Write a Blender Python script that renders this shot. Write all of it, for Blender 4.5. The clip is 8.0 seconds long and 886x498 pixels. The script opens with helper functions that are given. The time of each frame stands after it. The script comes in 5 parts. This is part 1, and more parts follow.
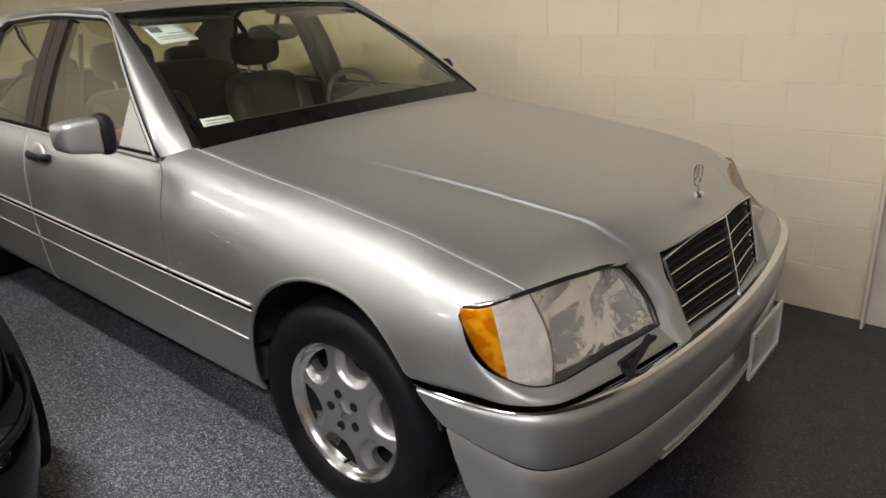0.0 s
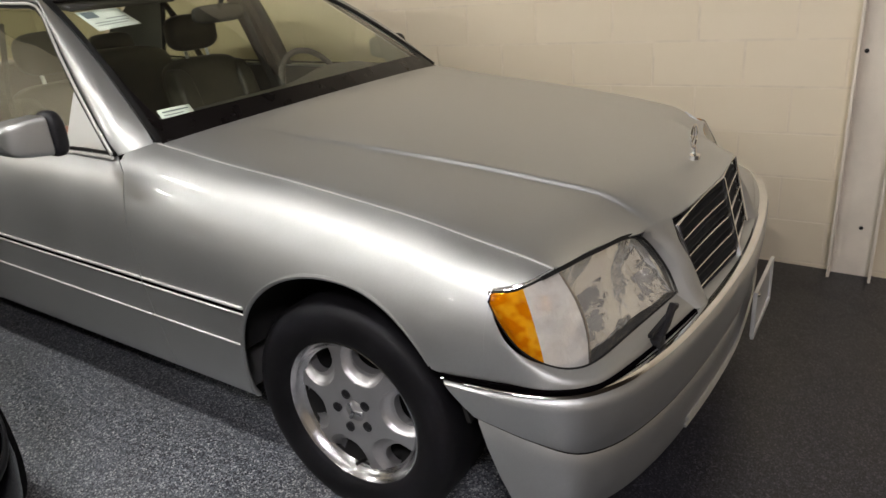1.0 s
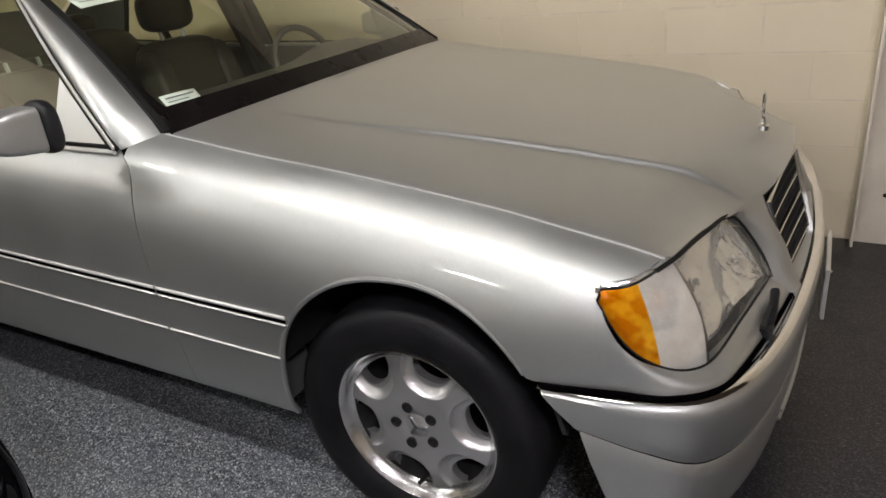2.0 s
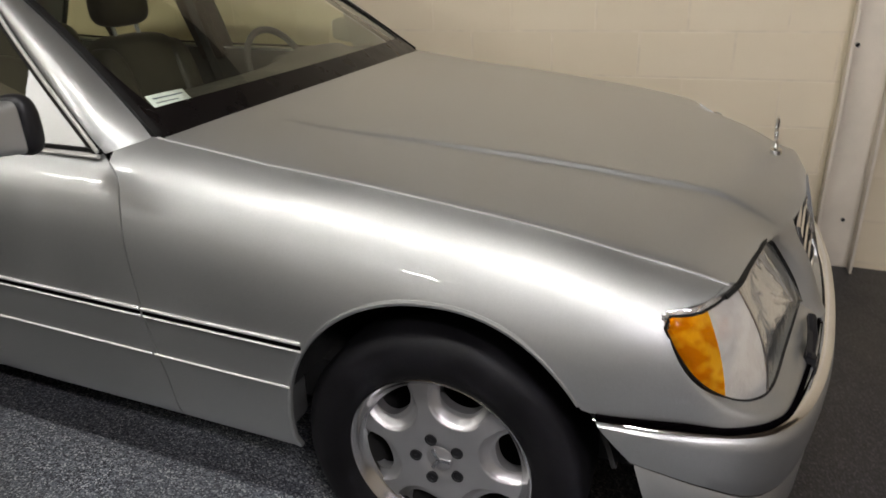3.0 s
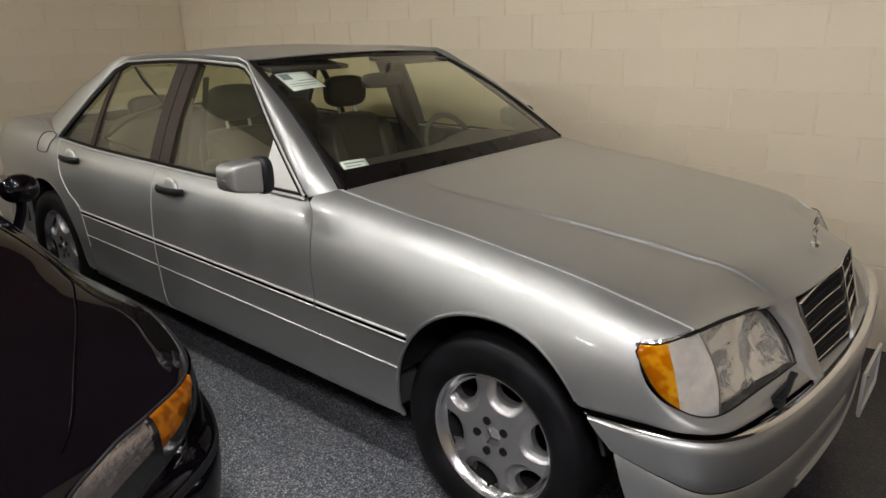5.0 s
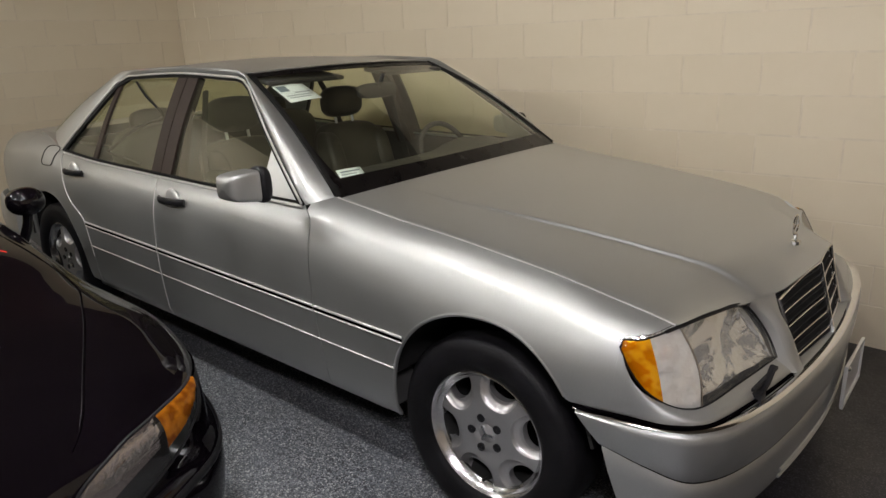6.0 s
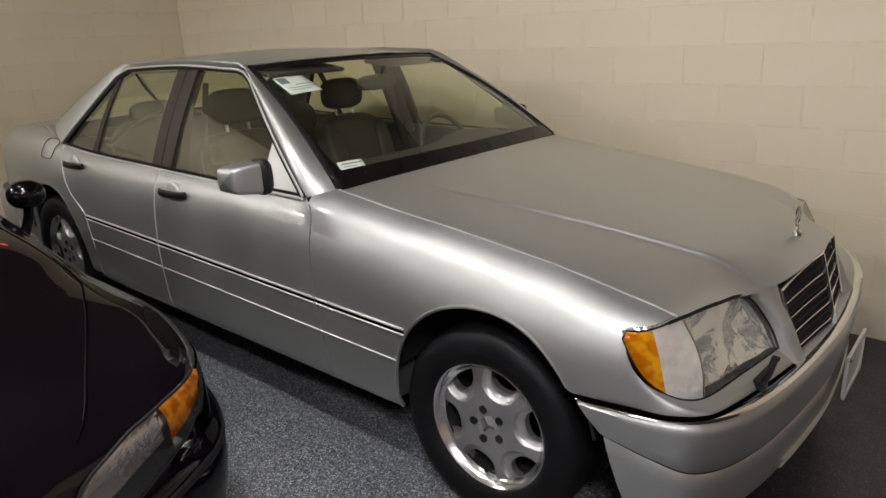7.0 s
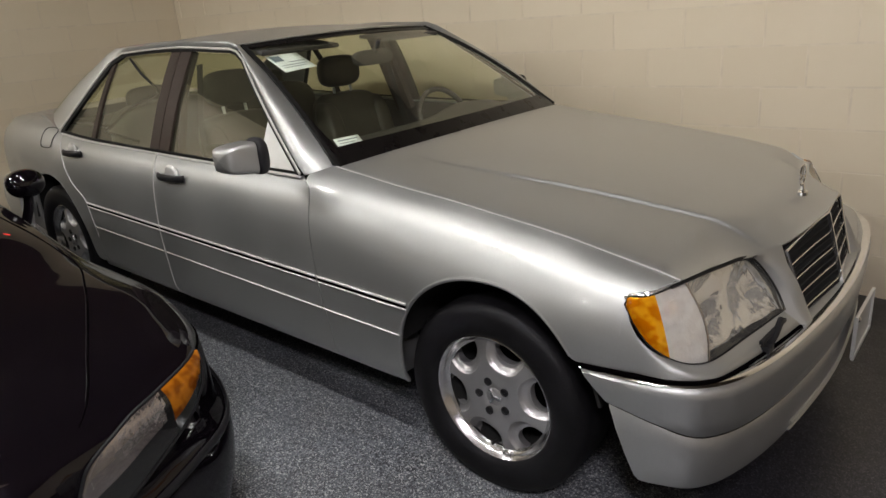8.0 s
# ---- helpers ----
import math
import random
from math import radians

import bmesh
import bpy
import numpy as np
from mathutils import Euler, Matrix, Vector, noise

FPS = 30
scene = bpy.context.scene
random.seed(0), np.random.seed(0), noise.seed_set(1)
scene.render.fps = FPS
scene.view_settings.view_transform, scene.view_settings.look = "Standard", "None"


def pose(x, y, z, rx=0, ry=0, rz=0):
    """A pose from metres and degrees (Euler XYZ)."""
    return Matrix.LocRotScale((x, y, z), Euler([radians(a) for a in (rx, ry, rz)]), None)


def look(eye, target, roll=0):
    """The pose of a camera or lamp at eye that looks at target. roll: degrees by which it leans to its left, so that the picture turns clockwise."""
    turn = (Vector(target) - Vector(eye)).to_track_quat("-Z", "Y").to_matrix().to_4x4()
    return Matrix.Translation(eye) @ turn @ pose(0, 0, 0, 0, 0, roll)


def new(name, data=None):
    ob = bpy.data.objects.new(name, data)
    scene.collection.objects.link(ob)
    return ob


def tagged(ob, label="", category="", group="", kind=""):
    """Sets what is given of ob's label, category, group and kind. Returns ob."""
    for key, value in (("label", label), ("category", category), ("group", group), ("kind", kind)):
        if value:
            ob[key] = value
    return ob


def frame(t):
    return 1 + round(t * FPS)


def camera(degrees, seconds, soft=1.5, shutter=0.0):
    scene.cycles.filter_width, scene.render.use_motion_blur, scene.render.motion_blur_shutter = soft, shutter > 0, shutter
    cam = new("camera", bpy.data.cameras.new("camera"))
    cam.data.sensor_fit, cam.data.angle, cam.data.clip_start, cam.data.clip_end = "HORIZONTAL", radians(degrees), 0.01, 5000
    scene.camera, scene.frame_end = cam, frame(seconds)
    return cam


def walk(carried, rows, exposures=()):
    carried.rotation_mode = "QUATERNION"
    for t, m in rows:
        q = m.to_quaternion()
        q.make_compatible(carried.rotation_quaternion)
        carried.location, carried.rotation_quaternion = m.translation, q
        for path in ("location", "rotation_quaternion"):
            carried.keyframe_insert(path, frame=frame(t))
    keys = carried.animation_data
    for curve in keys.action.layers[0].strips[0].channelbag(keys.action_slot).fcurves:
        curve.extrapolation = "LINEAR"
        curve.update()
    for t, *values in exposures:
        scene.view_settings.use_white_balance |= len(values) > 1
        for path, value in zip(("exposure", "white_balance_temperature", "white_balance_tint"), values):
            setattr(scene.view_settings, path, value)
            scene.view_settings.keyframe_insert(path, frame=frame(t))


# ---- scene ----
cam = camera(65.3, 8.0, shutter=0.4)
PATH = [
    (0, (1.353, -1.983, 1.429), (0.129, -0.554, 0.75), -2.8),
    (0.5, (1.268, -1.946, 1.428), (0.115, -0.487, 0.691), -1.8),
    (1, (1.129, -2.026, 1.421), (0.082, -0.497, 0.67), -5.1),
    (1.5, (0.985, -2.032, 1.415), (0.019, -0.487, 0.591), -5.3),
    (1.7, (0.908, -2.003, 1.406), (-0.057, -0.452, 0.591), -5.8),
    (2.8, (0.528, -2.008, 1.383), (-0.179, -0.324, 0.568), -3.9),
    (3, (0.506, -2.022, 1.386), (-0.197, -0.326, 0.594), -2.3),
    (3.5, (0.604, -2.048, 1.4), (-0.379, -0.438, 0.738), -1.7),
    (4, (0.81, -2.151, 1.45), (-0.306, -0.622, 0.804), -1.6),
    (4.5, (0.962, -2.367, 1.494), (-0.127, -0.807, 0.876), -0.5),
    (4.7, (1.013, -2.415, 1.518), (-0.148, -0.877, 0.981), -1.1),
    (5, (1.104, -2.404, 1.529), (-0.124, -0.943, 0.934), -1.3),
    (6.5, (1.179, -2.463, 1.545), (-0.056, -0.997, 0.975), -2.5),
    (7, (1.171, -2.45, 1.54), (-0.061, -0.991, 0.943), -2.4),
    (7.5, (1.178, -2.44, 1.529), (-0.067, -1.003, 0.909), -3.1),
    (8, (1.184, -2.421, 1.512), (-0.058, -0.996, 0.86), -4.7),
]
walk(cam, [(t, look(eye, target, roll)) for t, eye, target, roll in PATH], ((0, 0.47), (1.7, 0.46), (3, 0.32), (4.5, 0.22), (6.5, 0.29), (8, 0.32)))

# ---- light and exposure ----
world = bpy.data.worlds.new("world")
world.use_nodes = True
world.node_tree.nodes["Background"].inputs[0].default_value = (0.9, 0.85, 0.75, 1)
world.node_tree.nodes["Background"].inputs[1].default_value = 0.02
scene.world = world

SLOPE = 0.023          # the garage floor rises gently towards the back wall
WALL_Y, BACK_X, CEIL = 1.36, -5.25, 3.05
SOUTH_Y, EAST_X = -6.2, 4.6


def floor_z(x):
    return -SLOPE * x


# ---- materials ----
def nodes_of(name):
    m = bpy.data.materials.new(name)
    m.use_nodes = True
    nt = m.node_tree
    return m, nt, nt.nodes["Principled BSDF"]


def noise_tex(nt, scale, detail=3.0, rough=0.55, coords="Object"):
    tc = nt.nodes.new("ShaderNodeTexCoord")
    n = nt.nodes.new("ShaderNodeTexNoise")
    n.inputs["Scale"].default_value = scale
    n.inputs["Detail"].default_value = detail
    n.inputs["Roughness"].default_value = rough
    nt.links.new(tc.outputs[coords], n.inputs["Vector"])
    return n


def ramp(nt, src, stops):
    r = nt.nodes.new("ShaderNodeValToRGB")
    e = r.color_ramp.elements
    while len(e) < len(stops):
        e.new(0.5)
    for el, (p, c) in zip(e, stops):
        el.position = p
        el.color = (*c, 1) if len(c) == 3 else c
    nt.links.new(src, r.inputs[0])
    return r


def mixed(nt, a, b, fac, mode="MIX"):
    m = nt.nodes.new("ShaderNodeMix")
    m.data_type, m.blend_type = "RGBA", mode
    for sock, v in ((m.inputs[0], fac), (m.inputs[6], a), (m.inputs[7], b)):
        if isinstance(v, (tuple, list)):
            sock.default_value = (*v, 1) if len(v) == 3 else v
        elif isinstance(v, (int, float)):
            sock.default_value = v
        else:
            nt.links.new(v, sock)
    return m.outputs[2]


def bump(nt, p, height, strength, distance):
    b = nt.nodes.new("ShaderNodeBump")
    b.inputs["Strength"].default_value = strength
    b.inputs["Distance"].default_value = distance
    nt.links.new(height, b.inputs["Height"])
    nt.links.new(b.outputs[0], p.inputs["Normal"])
    return b


def plain(name, col, rough=0.5, metal=0.0, coat=0.0, vary=0.12, scale=14.0, grain=220.0, rel=0.06, spec=0.5):
    """A surface with mottling at two scales and a fine relief."""
    m, nt, p = nodes_of(name)
    a, b = noise_tex(nt, scale), noise_tex(nt, grain, 2.0)
    lo = tuple(c * (1 - vary) for c in col)
    hi = tuple(min(1, c * (1 + vary)) for c in col)
    c1 = ramp(nt, a.outputs[0], [(0.3, lo), (0.7, hi)])
    g = ramp(nt, b.outputs[0], [(0.3, (1 - vary * 0.6,) * 3), (0.7, (1, 1, 1))])
    nt.links.new(mixed(nt, c1.outputs[0], g.outputs[0], 1.0, "MULTIPLY"), p.inputs["Base Color"])
    r = ramp(nt, a.outputs[0], [(0.3, (max(0, rough - 0.05),) * 3), (0.75, (min(1, rough + 0.07),) * 3)])
    nt.links.new(r.outputs[0], p.inputs["Roughness"])
    p.inputs["Metallic"].default_value = metal
    p.inputs["Coat Weight"].default_value = coat
    p.inputs["Coat Roughness"].default_value = 0.04
    p.inputs["Specular IOR Level"].default_value = spec
    if rel:
        bump(nt, p, b.outputs[0], rel, 0.002)
    return m


def car_paint(name, col, rough, metal, flake=0.0, dust=0.1, spec=0.5, coat=0.85):
    m, nt, p = nodes_of(name)
    p.inputs["Specular IOR Level"].default_value = spec
    fine = noise_tex(nt, 900.0, 1.0)
    broad = noise_tex(nt, 2.2, 3.0)
    lo = tuple(c * (1 - flake) for c in col)
    hi = tuple(min(1, c * (1 + flake)) for c in col)
    c1 = ramp(nt, fine.outputs[0], [(0.35, lo), (0.65, hi)])
    c2 = ramp(nt, broad.outputs[0], [(0.3, (0.94, 0.94, 0.94)), (0.7, (1, 1, 1))])
    nt.links.new(mixed(nt, c1.outputs[0], c2.outputs[0], 1.0, "MULTIPLY"), p.inputs["Base Color"])
    r = ramp(nt, broad.outputs[0], [(0.3, (rough - 0.03,) * 3), (0.7, (rough + 0.04,) * 3)])
    nt.links.new(r.outputs[0], p.inputs["Roughness"])
    p.inputs["Metallic"].default_value = metal
    p.inputs["Coat Weight"].default_value = coat
    smudge = noise_tex(nt, 9.0, 4.0)
    cr = ramp(nt, smudge.outputs[0], [(0.35, (0.02,) * 3), (0.75, (0.02 + dust,) * 3)])
    nt.links.new(cr.outputs[0], p.inputs["Coat Roughness"])
    return m


def glass(name, tint, ior=1.45, haze=0.0, milk=0.0, veil=(0.9, 0.9, 0.88), ribs=0.0):
    m = bpy.data.materials.new(name)
    m.use_nodes = True
    nt = m.node_tree
    nt.nodes.remove(nt.nodes["Principled BSDF"])
    tr, gl = nt.nodes.new("ShaderNodeBsdfTransparent"), nt.nodes.new("ShaderNodeBsdfGlossy")
    tr.inputs[0].default_value = (*tint, 1)
    gl.inputs["Roughness"].default_value = 0.015 + haze
    gl.inputs[0].default_value = (0.95, 0.97, 0.95, 1)
    # gloss grows towards grazing, alike on both faces of the thin pane
    lw, mx = nt.nodes.new("ShaderNodeLayerWeight"), nt.nodes.new("ShaderNodeMixShader")
    pw, ma = nt.nodes.new("ShaderNodeMath"), nt.nodes.new("ShaderNodeMath")
    pw.operation, ma.operation = "POWER", "MULTIPLY_ADD"
    pw.inputs[1].default_value = 5.0
    f0 = 2 * ((ior - 1) / (ior + 1)) ** 2
    ma.inputs[1].default_value, ma.inputs[2].default_value = 1 - f0, f0
    lw.inputs["Blend"].default_value = 0.5
    nt.links.new(lw.outputs["Facing"], pw.inputs[0])
    nt.links.new(pw.outputs[0], ma.inputs[0])
    nt.links.new(ma.outputs[0], mx.inputs[0])
    nt.links.new(tr.outputs[0], mx.inputs[1])
    nt.links.new(gl.outputs[0], mx.inputs[2])
    out = mx.outputs[0]
    if milk:
        # diffuse veil: painted-in brightness for lamp covers, reflections for windows; fine ribs for lamps
        df, m2 = nt.nodes.new("ShaderNodeBsdfDiffuse"), nt.nodes.new("ShaderNodeMixShader")
        df.inputs[0].default_value = (*veil, 1)
        n = noise_tex(nt, 40.0, 1.0)
        m2.inputs[0].default_value = milk
        nt.links.new(out, m2.inputs[1])
        nt.links.new(df.outputs[0], m2.inputs[2])
        if ribs:
            b = nt.nodes.new("ShaderNodeBump")
            b.inputs["Strength"].default_value, b.inputs["Distance"].default_value = ribs, 0.004
            nt.links.new(n.outputs[0], b.inputs["Height"])
            nt.links.new(b.outputs[0], gl.inputs["Normal"])
        out = m2.outputs[0]
    nt.links.new(out, nt.nodes["Material Output"].inputs[0])
    return m


def clear_lens(name, col, ribs=0.0, scale=90.0, rough=0.08, trans=0.85):
    m, nt, p = nodes_of(name)
    p.inputs["Base Color"].default_value = (*col, 1)
    p.inputs["Roughness"].default_value = rough
    p.inputs["Transmission Weight"].default_value = trans
    p.inputs["IOR"].default_value = 1.25
    if ribs:
        n = noise_tex(nt, scale, 1.0)
        bump(nt, p, n.outputs[0], ribs, 0.004)
    return m


def mottle(m, lo, hi, scale):
    """Gives a lens two shades, in soft cells."""
    nt = m.node_tree
    n = noise_tex(nt, scale, 1.0)
    r = ramp(nt, n.outputs[0], [(0.40, lo), (0.60, hi)])
    nt.links.new(r.outputs[0], nt.nodes["Principled BSDF"].inputs["Base Color"])


def lamp_glow(name, col, power):
    m = bpy.data.materials.new(name)
    m.use_nodes = True
    nt = m.node_tree
    nt.nodes.remove(nt.nodes["Principled BSDF"])
    e = nt.nodes.new("ShaderNodeEmission")
    e.inputs[0].default_value = (*col, 1)
    e.inputs[1].default_value = power
    nt.links.new(e.outputs[0], nt.nodes["Material Output"].inputs[0])
    return m


def epoxy_floor():
    m, nt, p = nodes_of("flake_epoxy")
    tc = nt.nodes.new("ShaderNodeTexCoord")
    v = nt.nodes.new("ShaderNodeTexVoronoi")
    v.inputs["Scale"].default_value = 240.0
    nt.links.new(tc.outputs["Object"], v.inputs["Vector"])
    sep = nt.nodes.new("ShaderNodeSeparateColor")
    nt.links.new(v.outputs["Color"], sep.inputs[0])
    flakes = ramp(nt, sep.outputs[0], [(0.0, (0.035, 0.039, 0.052)), (0.30, (0.105, 0.115, 0.138)), (0.55, (0.175, 0.19, 0.22)),
                                       (0.78, (0.30, 0.32, 0.345)), (0.92, (0.55, 0.57, 0.58))])
    flakes.color_ramp.interpolation = "CONSTANT"
    big = noise_tex(nt, 1.3, 4.0)
    dirt = ramp(nt, big.outputs[0], [(0.3, (0.78, 0.76, 0.73)), (0.65, (1, 1, 1))])
    # darker, unevenly, along the wall and ahead of the car
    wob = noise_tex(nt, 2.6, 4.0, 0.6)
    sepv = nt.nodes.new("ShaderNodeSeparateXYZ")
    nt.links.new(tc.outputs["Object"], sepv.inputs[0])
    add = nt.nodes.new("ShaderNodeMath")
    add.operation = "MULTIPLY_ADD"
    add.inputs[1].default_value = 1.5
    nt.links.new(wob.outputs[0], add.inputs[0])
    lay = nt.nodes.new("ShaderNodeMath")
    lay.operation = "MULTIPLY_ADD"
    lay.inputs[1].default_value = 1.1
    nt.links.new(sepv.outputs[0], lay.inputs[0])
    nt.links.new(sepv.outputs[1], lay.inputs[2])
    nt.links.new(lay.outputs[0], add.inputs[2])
    ahead_dark = ramp(nt, add.outputs[0], [(0.25, (1, 1, 1)), (0.95, (0.14, 0.13, 0.15))])
    dirt_and_dark = mixed(nt, dirt.outputs[0], ahead_dark.outputs[0], 1.0, "MULTIPLY")
    nt.links.new(mixed(nt, flakes.outputs[0], dirt_and_dark, 1.0, "MULTIPLY"), p.inputs["Base Color"])
    sm = noise_tex(nt, 5.0, 5.0)
    r = ramp(nt, sm.outputs[0], [(0.3, (0.30,) * 3), (0.7, (0.46,) * 3)])
    nt.links.new(r.outputs[0], p.inputs["Roughness"])
    bump(nt, p, v.outputs["Distance"], 0.12, 0.002)
    return m


def block_paint(name="painted_block"):
    m, nt, p = nodes_of(name)
    info = nt.nodes.new("ShaderNodeObjectInfo")
    tone = ramp(nt, info.outputs["Random"], [(0.0, (0.665, 0.585, 0.445)), (1.0, (0.69, 0.61, 0.468))])
    big = noise_tex(nt, 1.7, 4.0)
    stain = ramp(nt, big.outputs[0], [(0.25, (0.94, 0.93, 0.91)), (0.6, (1, 1, 1))])
    nt.links.new(mixed(nt, tone.outputs[0], stain.outputs[0], 1.0, "MULTIPLY"), p.inputs["Base Color"])
    p.inputs["Roughness"].default_value = 0.5
    pit = noise_tex(nt, 130.0, 4.0, 0.6)
    bump(nt, p, pit.outputs[0], 0.22, 0.003)
    return m


SILVER = car_paint("silver_metallic_paint", (0.490, 0.502, 0.500), 0.47, 0.90, 0.08, dust=0.05, coat=0.45)
BLACK_PAINT = car_paint("black_gloss_paint", (0.0035, 0.0025, 0.004), 0.9, 0.0, 0.0, 0.012, 0.0, 0.85)
DARK_CHROME = plain("dark_chrome", (0.5, 0.48, 0.48), 0.12, 1.0, vary=0.05, rel=0.0)
CHROME = plain("chrome", (0.80, 0.80, 0.80), 0.10, 1.0, vary=0.05, rel=0.0)
RUBBER = plain("black_rubber", (0.010, 0.010, 0.010), 0.6, spec=0.15)
TYRE = plain("tyre_rubber", (0.008, 0.0078, 0.009), 0.5, vary=0.25, scale=9, spec=0.1)
ALLOY = plain("silver_alloy", (0.68, 0.68, 0.67), 0.36, 0.65, vary=0.06, rel=0.02)
FACE = plain("alloy_face_paint", (0.46, 0.46, 0.47), 0.36, 0.80, vary=0.06, rel=0.02)
POLISHED = plain("polished_rim", (0.55, 0.55, 0.56), 0.22, 1.0, vary=0.08, rel=0.0)
DARK = plain("matt_black_plastic", (0.012, 0.012, 0.014), 0.45, spec=0.25)
DEEP = plain("wheel_well_black", (0.008, 0.008, 0.008), 0.9)
PILLAR = plain("dark_brown_trim", (0.030, 0.021, 0.017), 0.45, spec=0.2)
# the olive film colour stands in for the room reflected in the side windows
GLASS = glass("tinted_window", (0.85, 0.88, 0.70), 1.7, 0.0, 0.035, (0.62, 0.60, 0.42))
SHIELD = glass("windscreen_glass", (0.95, 0.97, 0.86), 1.45, 0.0, 0.006, (0.8, 0.78, 0.64))
LENS = glass("headlamp_glass", (0.98, 0.98, 0.97), 1.5, 0.0, 0.05, ribs=0.3)
FROST = clear_lens("frosted_lens", (0.92, 0.91, 0.88), 0.3, 120, 0.16, 0.64)
AMBER = clear_lens("amber_lens", (1.0, 0.44, 0.01), 0.25, 90, 0.12, 0.55)
mottle(AMBER, (0.72, 0.21, 0.0), (1.0, 0.45, 0.01), 34.0)
mottle(FROST, (0.88, 0.86, 0.83), (0.96, 0.95, 0.93), 30.0)
REFLECTOR = plain("reflector", (0.99, 0.99, 0.98), 0.10, 0.84, vary=0.05, scale=25, grain=50, rel=1.0)
BAND = plain("black_glass_band", (0.006, 0.005, 0.005), 0.3, rel=0.0, spec=0.12)
GAP = plain("shut_line_black", (0.0015, 0.0012, 0.0015), 0.9, spec=0.0, rel=0.0)
LEATHER = plain("grey_leather", (0.055, 0.051, 0.042), 0.5, vary=0.15)
DASH = plain("charcoal_dash", (0.035, 0.034, 0.033), 0.55)
CARPET = plain("dark_carpet", (0.04, 0.038, 0.035), 0.95, vary=0.3)
PAPER = plain("white_paper", (0.78, 0.84, 0.93), 0.6, vary=0.05)
INK = plain("blue_grey_ink", (0.16, 0.20, 0.27), 0.6)
BLOCK = block_paint()
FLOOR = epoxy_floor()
MORTAR = plain("painted_mortar", (0.66, 0.58, 0.455), 0.7, vary=0.08)
CEILING = plain("brown_ceiling_paint", (0.08, 0.062, 0.05), 0.8, vary=0.05, scale=2)
UMBER = plain("dark_bounce_wall", (0.20, 0.18, 0.14), 0.8, vary=0.08, scale=2)
STEEL = plain("cream_painted_steel", (0.70, 0.64, 0.55), 0.4, vary=0.08, scale=5)
RED = plain("red_plastic", (0.22, 0.012, 0.012), 0.4)
EXIT_RED = lamp_glow("red_sign_glow", (1.0, 0.05, 0.03), 5.0)
TUBE = lamp_glow("fluorescent_tube", (1.0, 0.965, 0.91), 200.0)
# added to brighten the saloon's nose
FILL_TUBE = lamp_glow("fill_tube", (1.0, 0.945, 0.98), 320.0)


# ---- mesh tools ----
def curve(*pts):
    """A smooth function through (x, value) points, with no overshoot."""
    pts = sorted(pts)
    xs, ys = np.array([p[0] for p in pts], float), np.array([p[1] for p in pts], float)
    h, d = np.diff(xs), np.diff(ys) / np.diff(xs)
    m = np.zeros(len(xs))
    m[0], m[-1] = d[0], d[-1]
    for i in range(1, len(xs) - 1):
        if d[i - 1] * d[i] > 0:
            w1, w2 = 2 * h[i] + h[i - 1], h[i] + 2 * h[i - 1]
            m[i] = (w1 + w2) / (w1 / d[i - 1] + w2 / d[i])

    def f(x):
        x = min(max(x, xs[0]), xs[-1])
        i = min(max(int(np.searchsorted(xs, x)) - 1, 0), len(h) - 1)
        t = (x - xs[i]) / h[i]
        return float((2 * t**3 - 3 * t**2 + 1) * ys[i] + (t**3 - 2 * t**2 + t) * h[i] * m[i]
                     + (-2 * t**3 + 3 * t**2) * ys[i + 1] + (t**3 - t**2) * h[i] * m[i + 1])
    return f


def thread(pts, n=24, closed=False):
    """n points, evenly spaced, of a smooth line through the given ones."""
    P = [Vector(p) for p in pts]
    k = len(P)
    fine = []
    for i in range(k if closed else k - 1):
        if closed:
            a, b, c, d = P[i - 1], P[i], P[(i + 1) % k], P[(i + 2) % k]
        else:
            b, c = P[i], P[i + 1]
            a = P[i - 1] if i else b * 2 - c
            d = P[i + 2] if i + 2 < k else c * 2 - b
        for j in range(16):
            t = j / 16
            fine.append(0.5 * (2 * b + (c - a) * t + (2 * a - 5 * b + 4 * c - d) * t * t + (3 * b - a - 3 * c + d) * t**3))
    fine.append(P[0].copy() if closed else P[-1].copy())
    s = [0.0]
    for a, b in zip(fine, fine[1:]):
        s.append(s[-1] + (b - a).length)
    out, j = [], 0
    m = n if closed else n - 1
    for i in range(n):
        want = s[-1] * i / m
        while j < len(s) - 2 and s[j + 1] < want:
            j += 1
        gap = s[j + 1] - s[j]
        out.append(fine[j].lerp(fine[j + 1], (want - s[j]) / gap if gap else 0))
    return out


def sheet(rows, close_u=False, close_v=False):
    """A bmesh of quads over rows of points."""
    bm = bmesh.new()
    vs = [[bm.verts.new(p) for p in r] for r in rows]
    n, k = len(vs), len(vs[0])
    for i in range(n if close_u else n - 1):
        for j in range(k if close_v else k - 1):
            q = [vs[i][j], vs[i][(j + 1) % k], vs[(i + 1) % n][(j + 1) % k], vs[(i + 1) % n][j]]
            try:
                bm.faces.new(q)
            except ValueError:
                pass
    return bm


def merge(*bms):
    out = bmesh.new()
    for b in bms:
        me = bpy.data.meshes.new("tmp")
        b.to_mesh(me)
        b.free()
        out.from_mesh(me)
        bpy.data.meshes.remove(me)
    return out


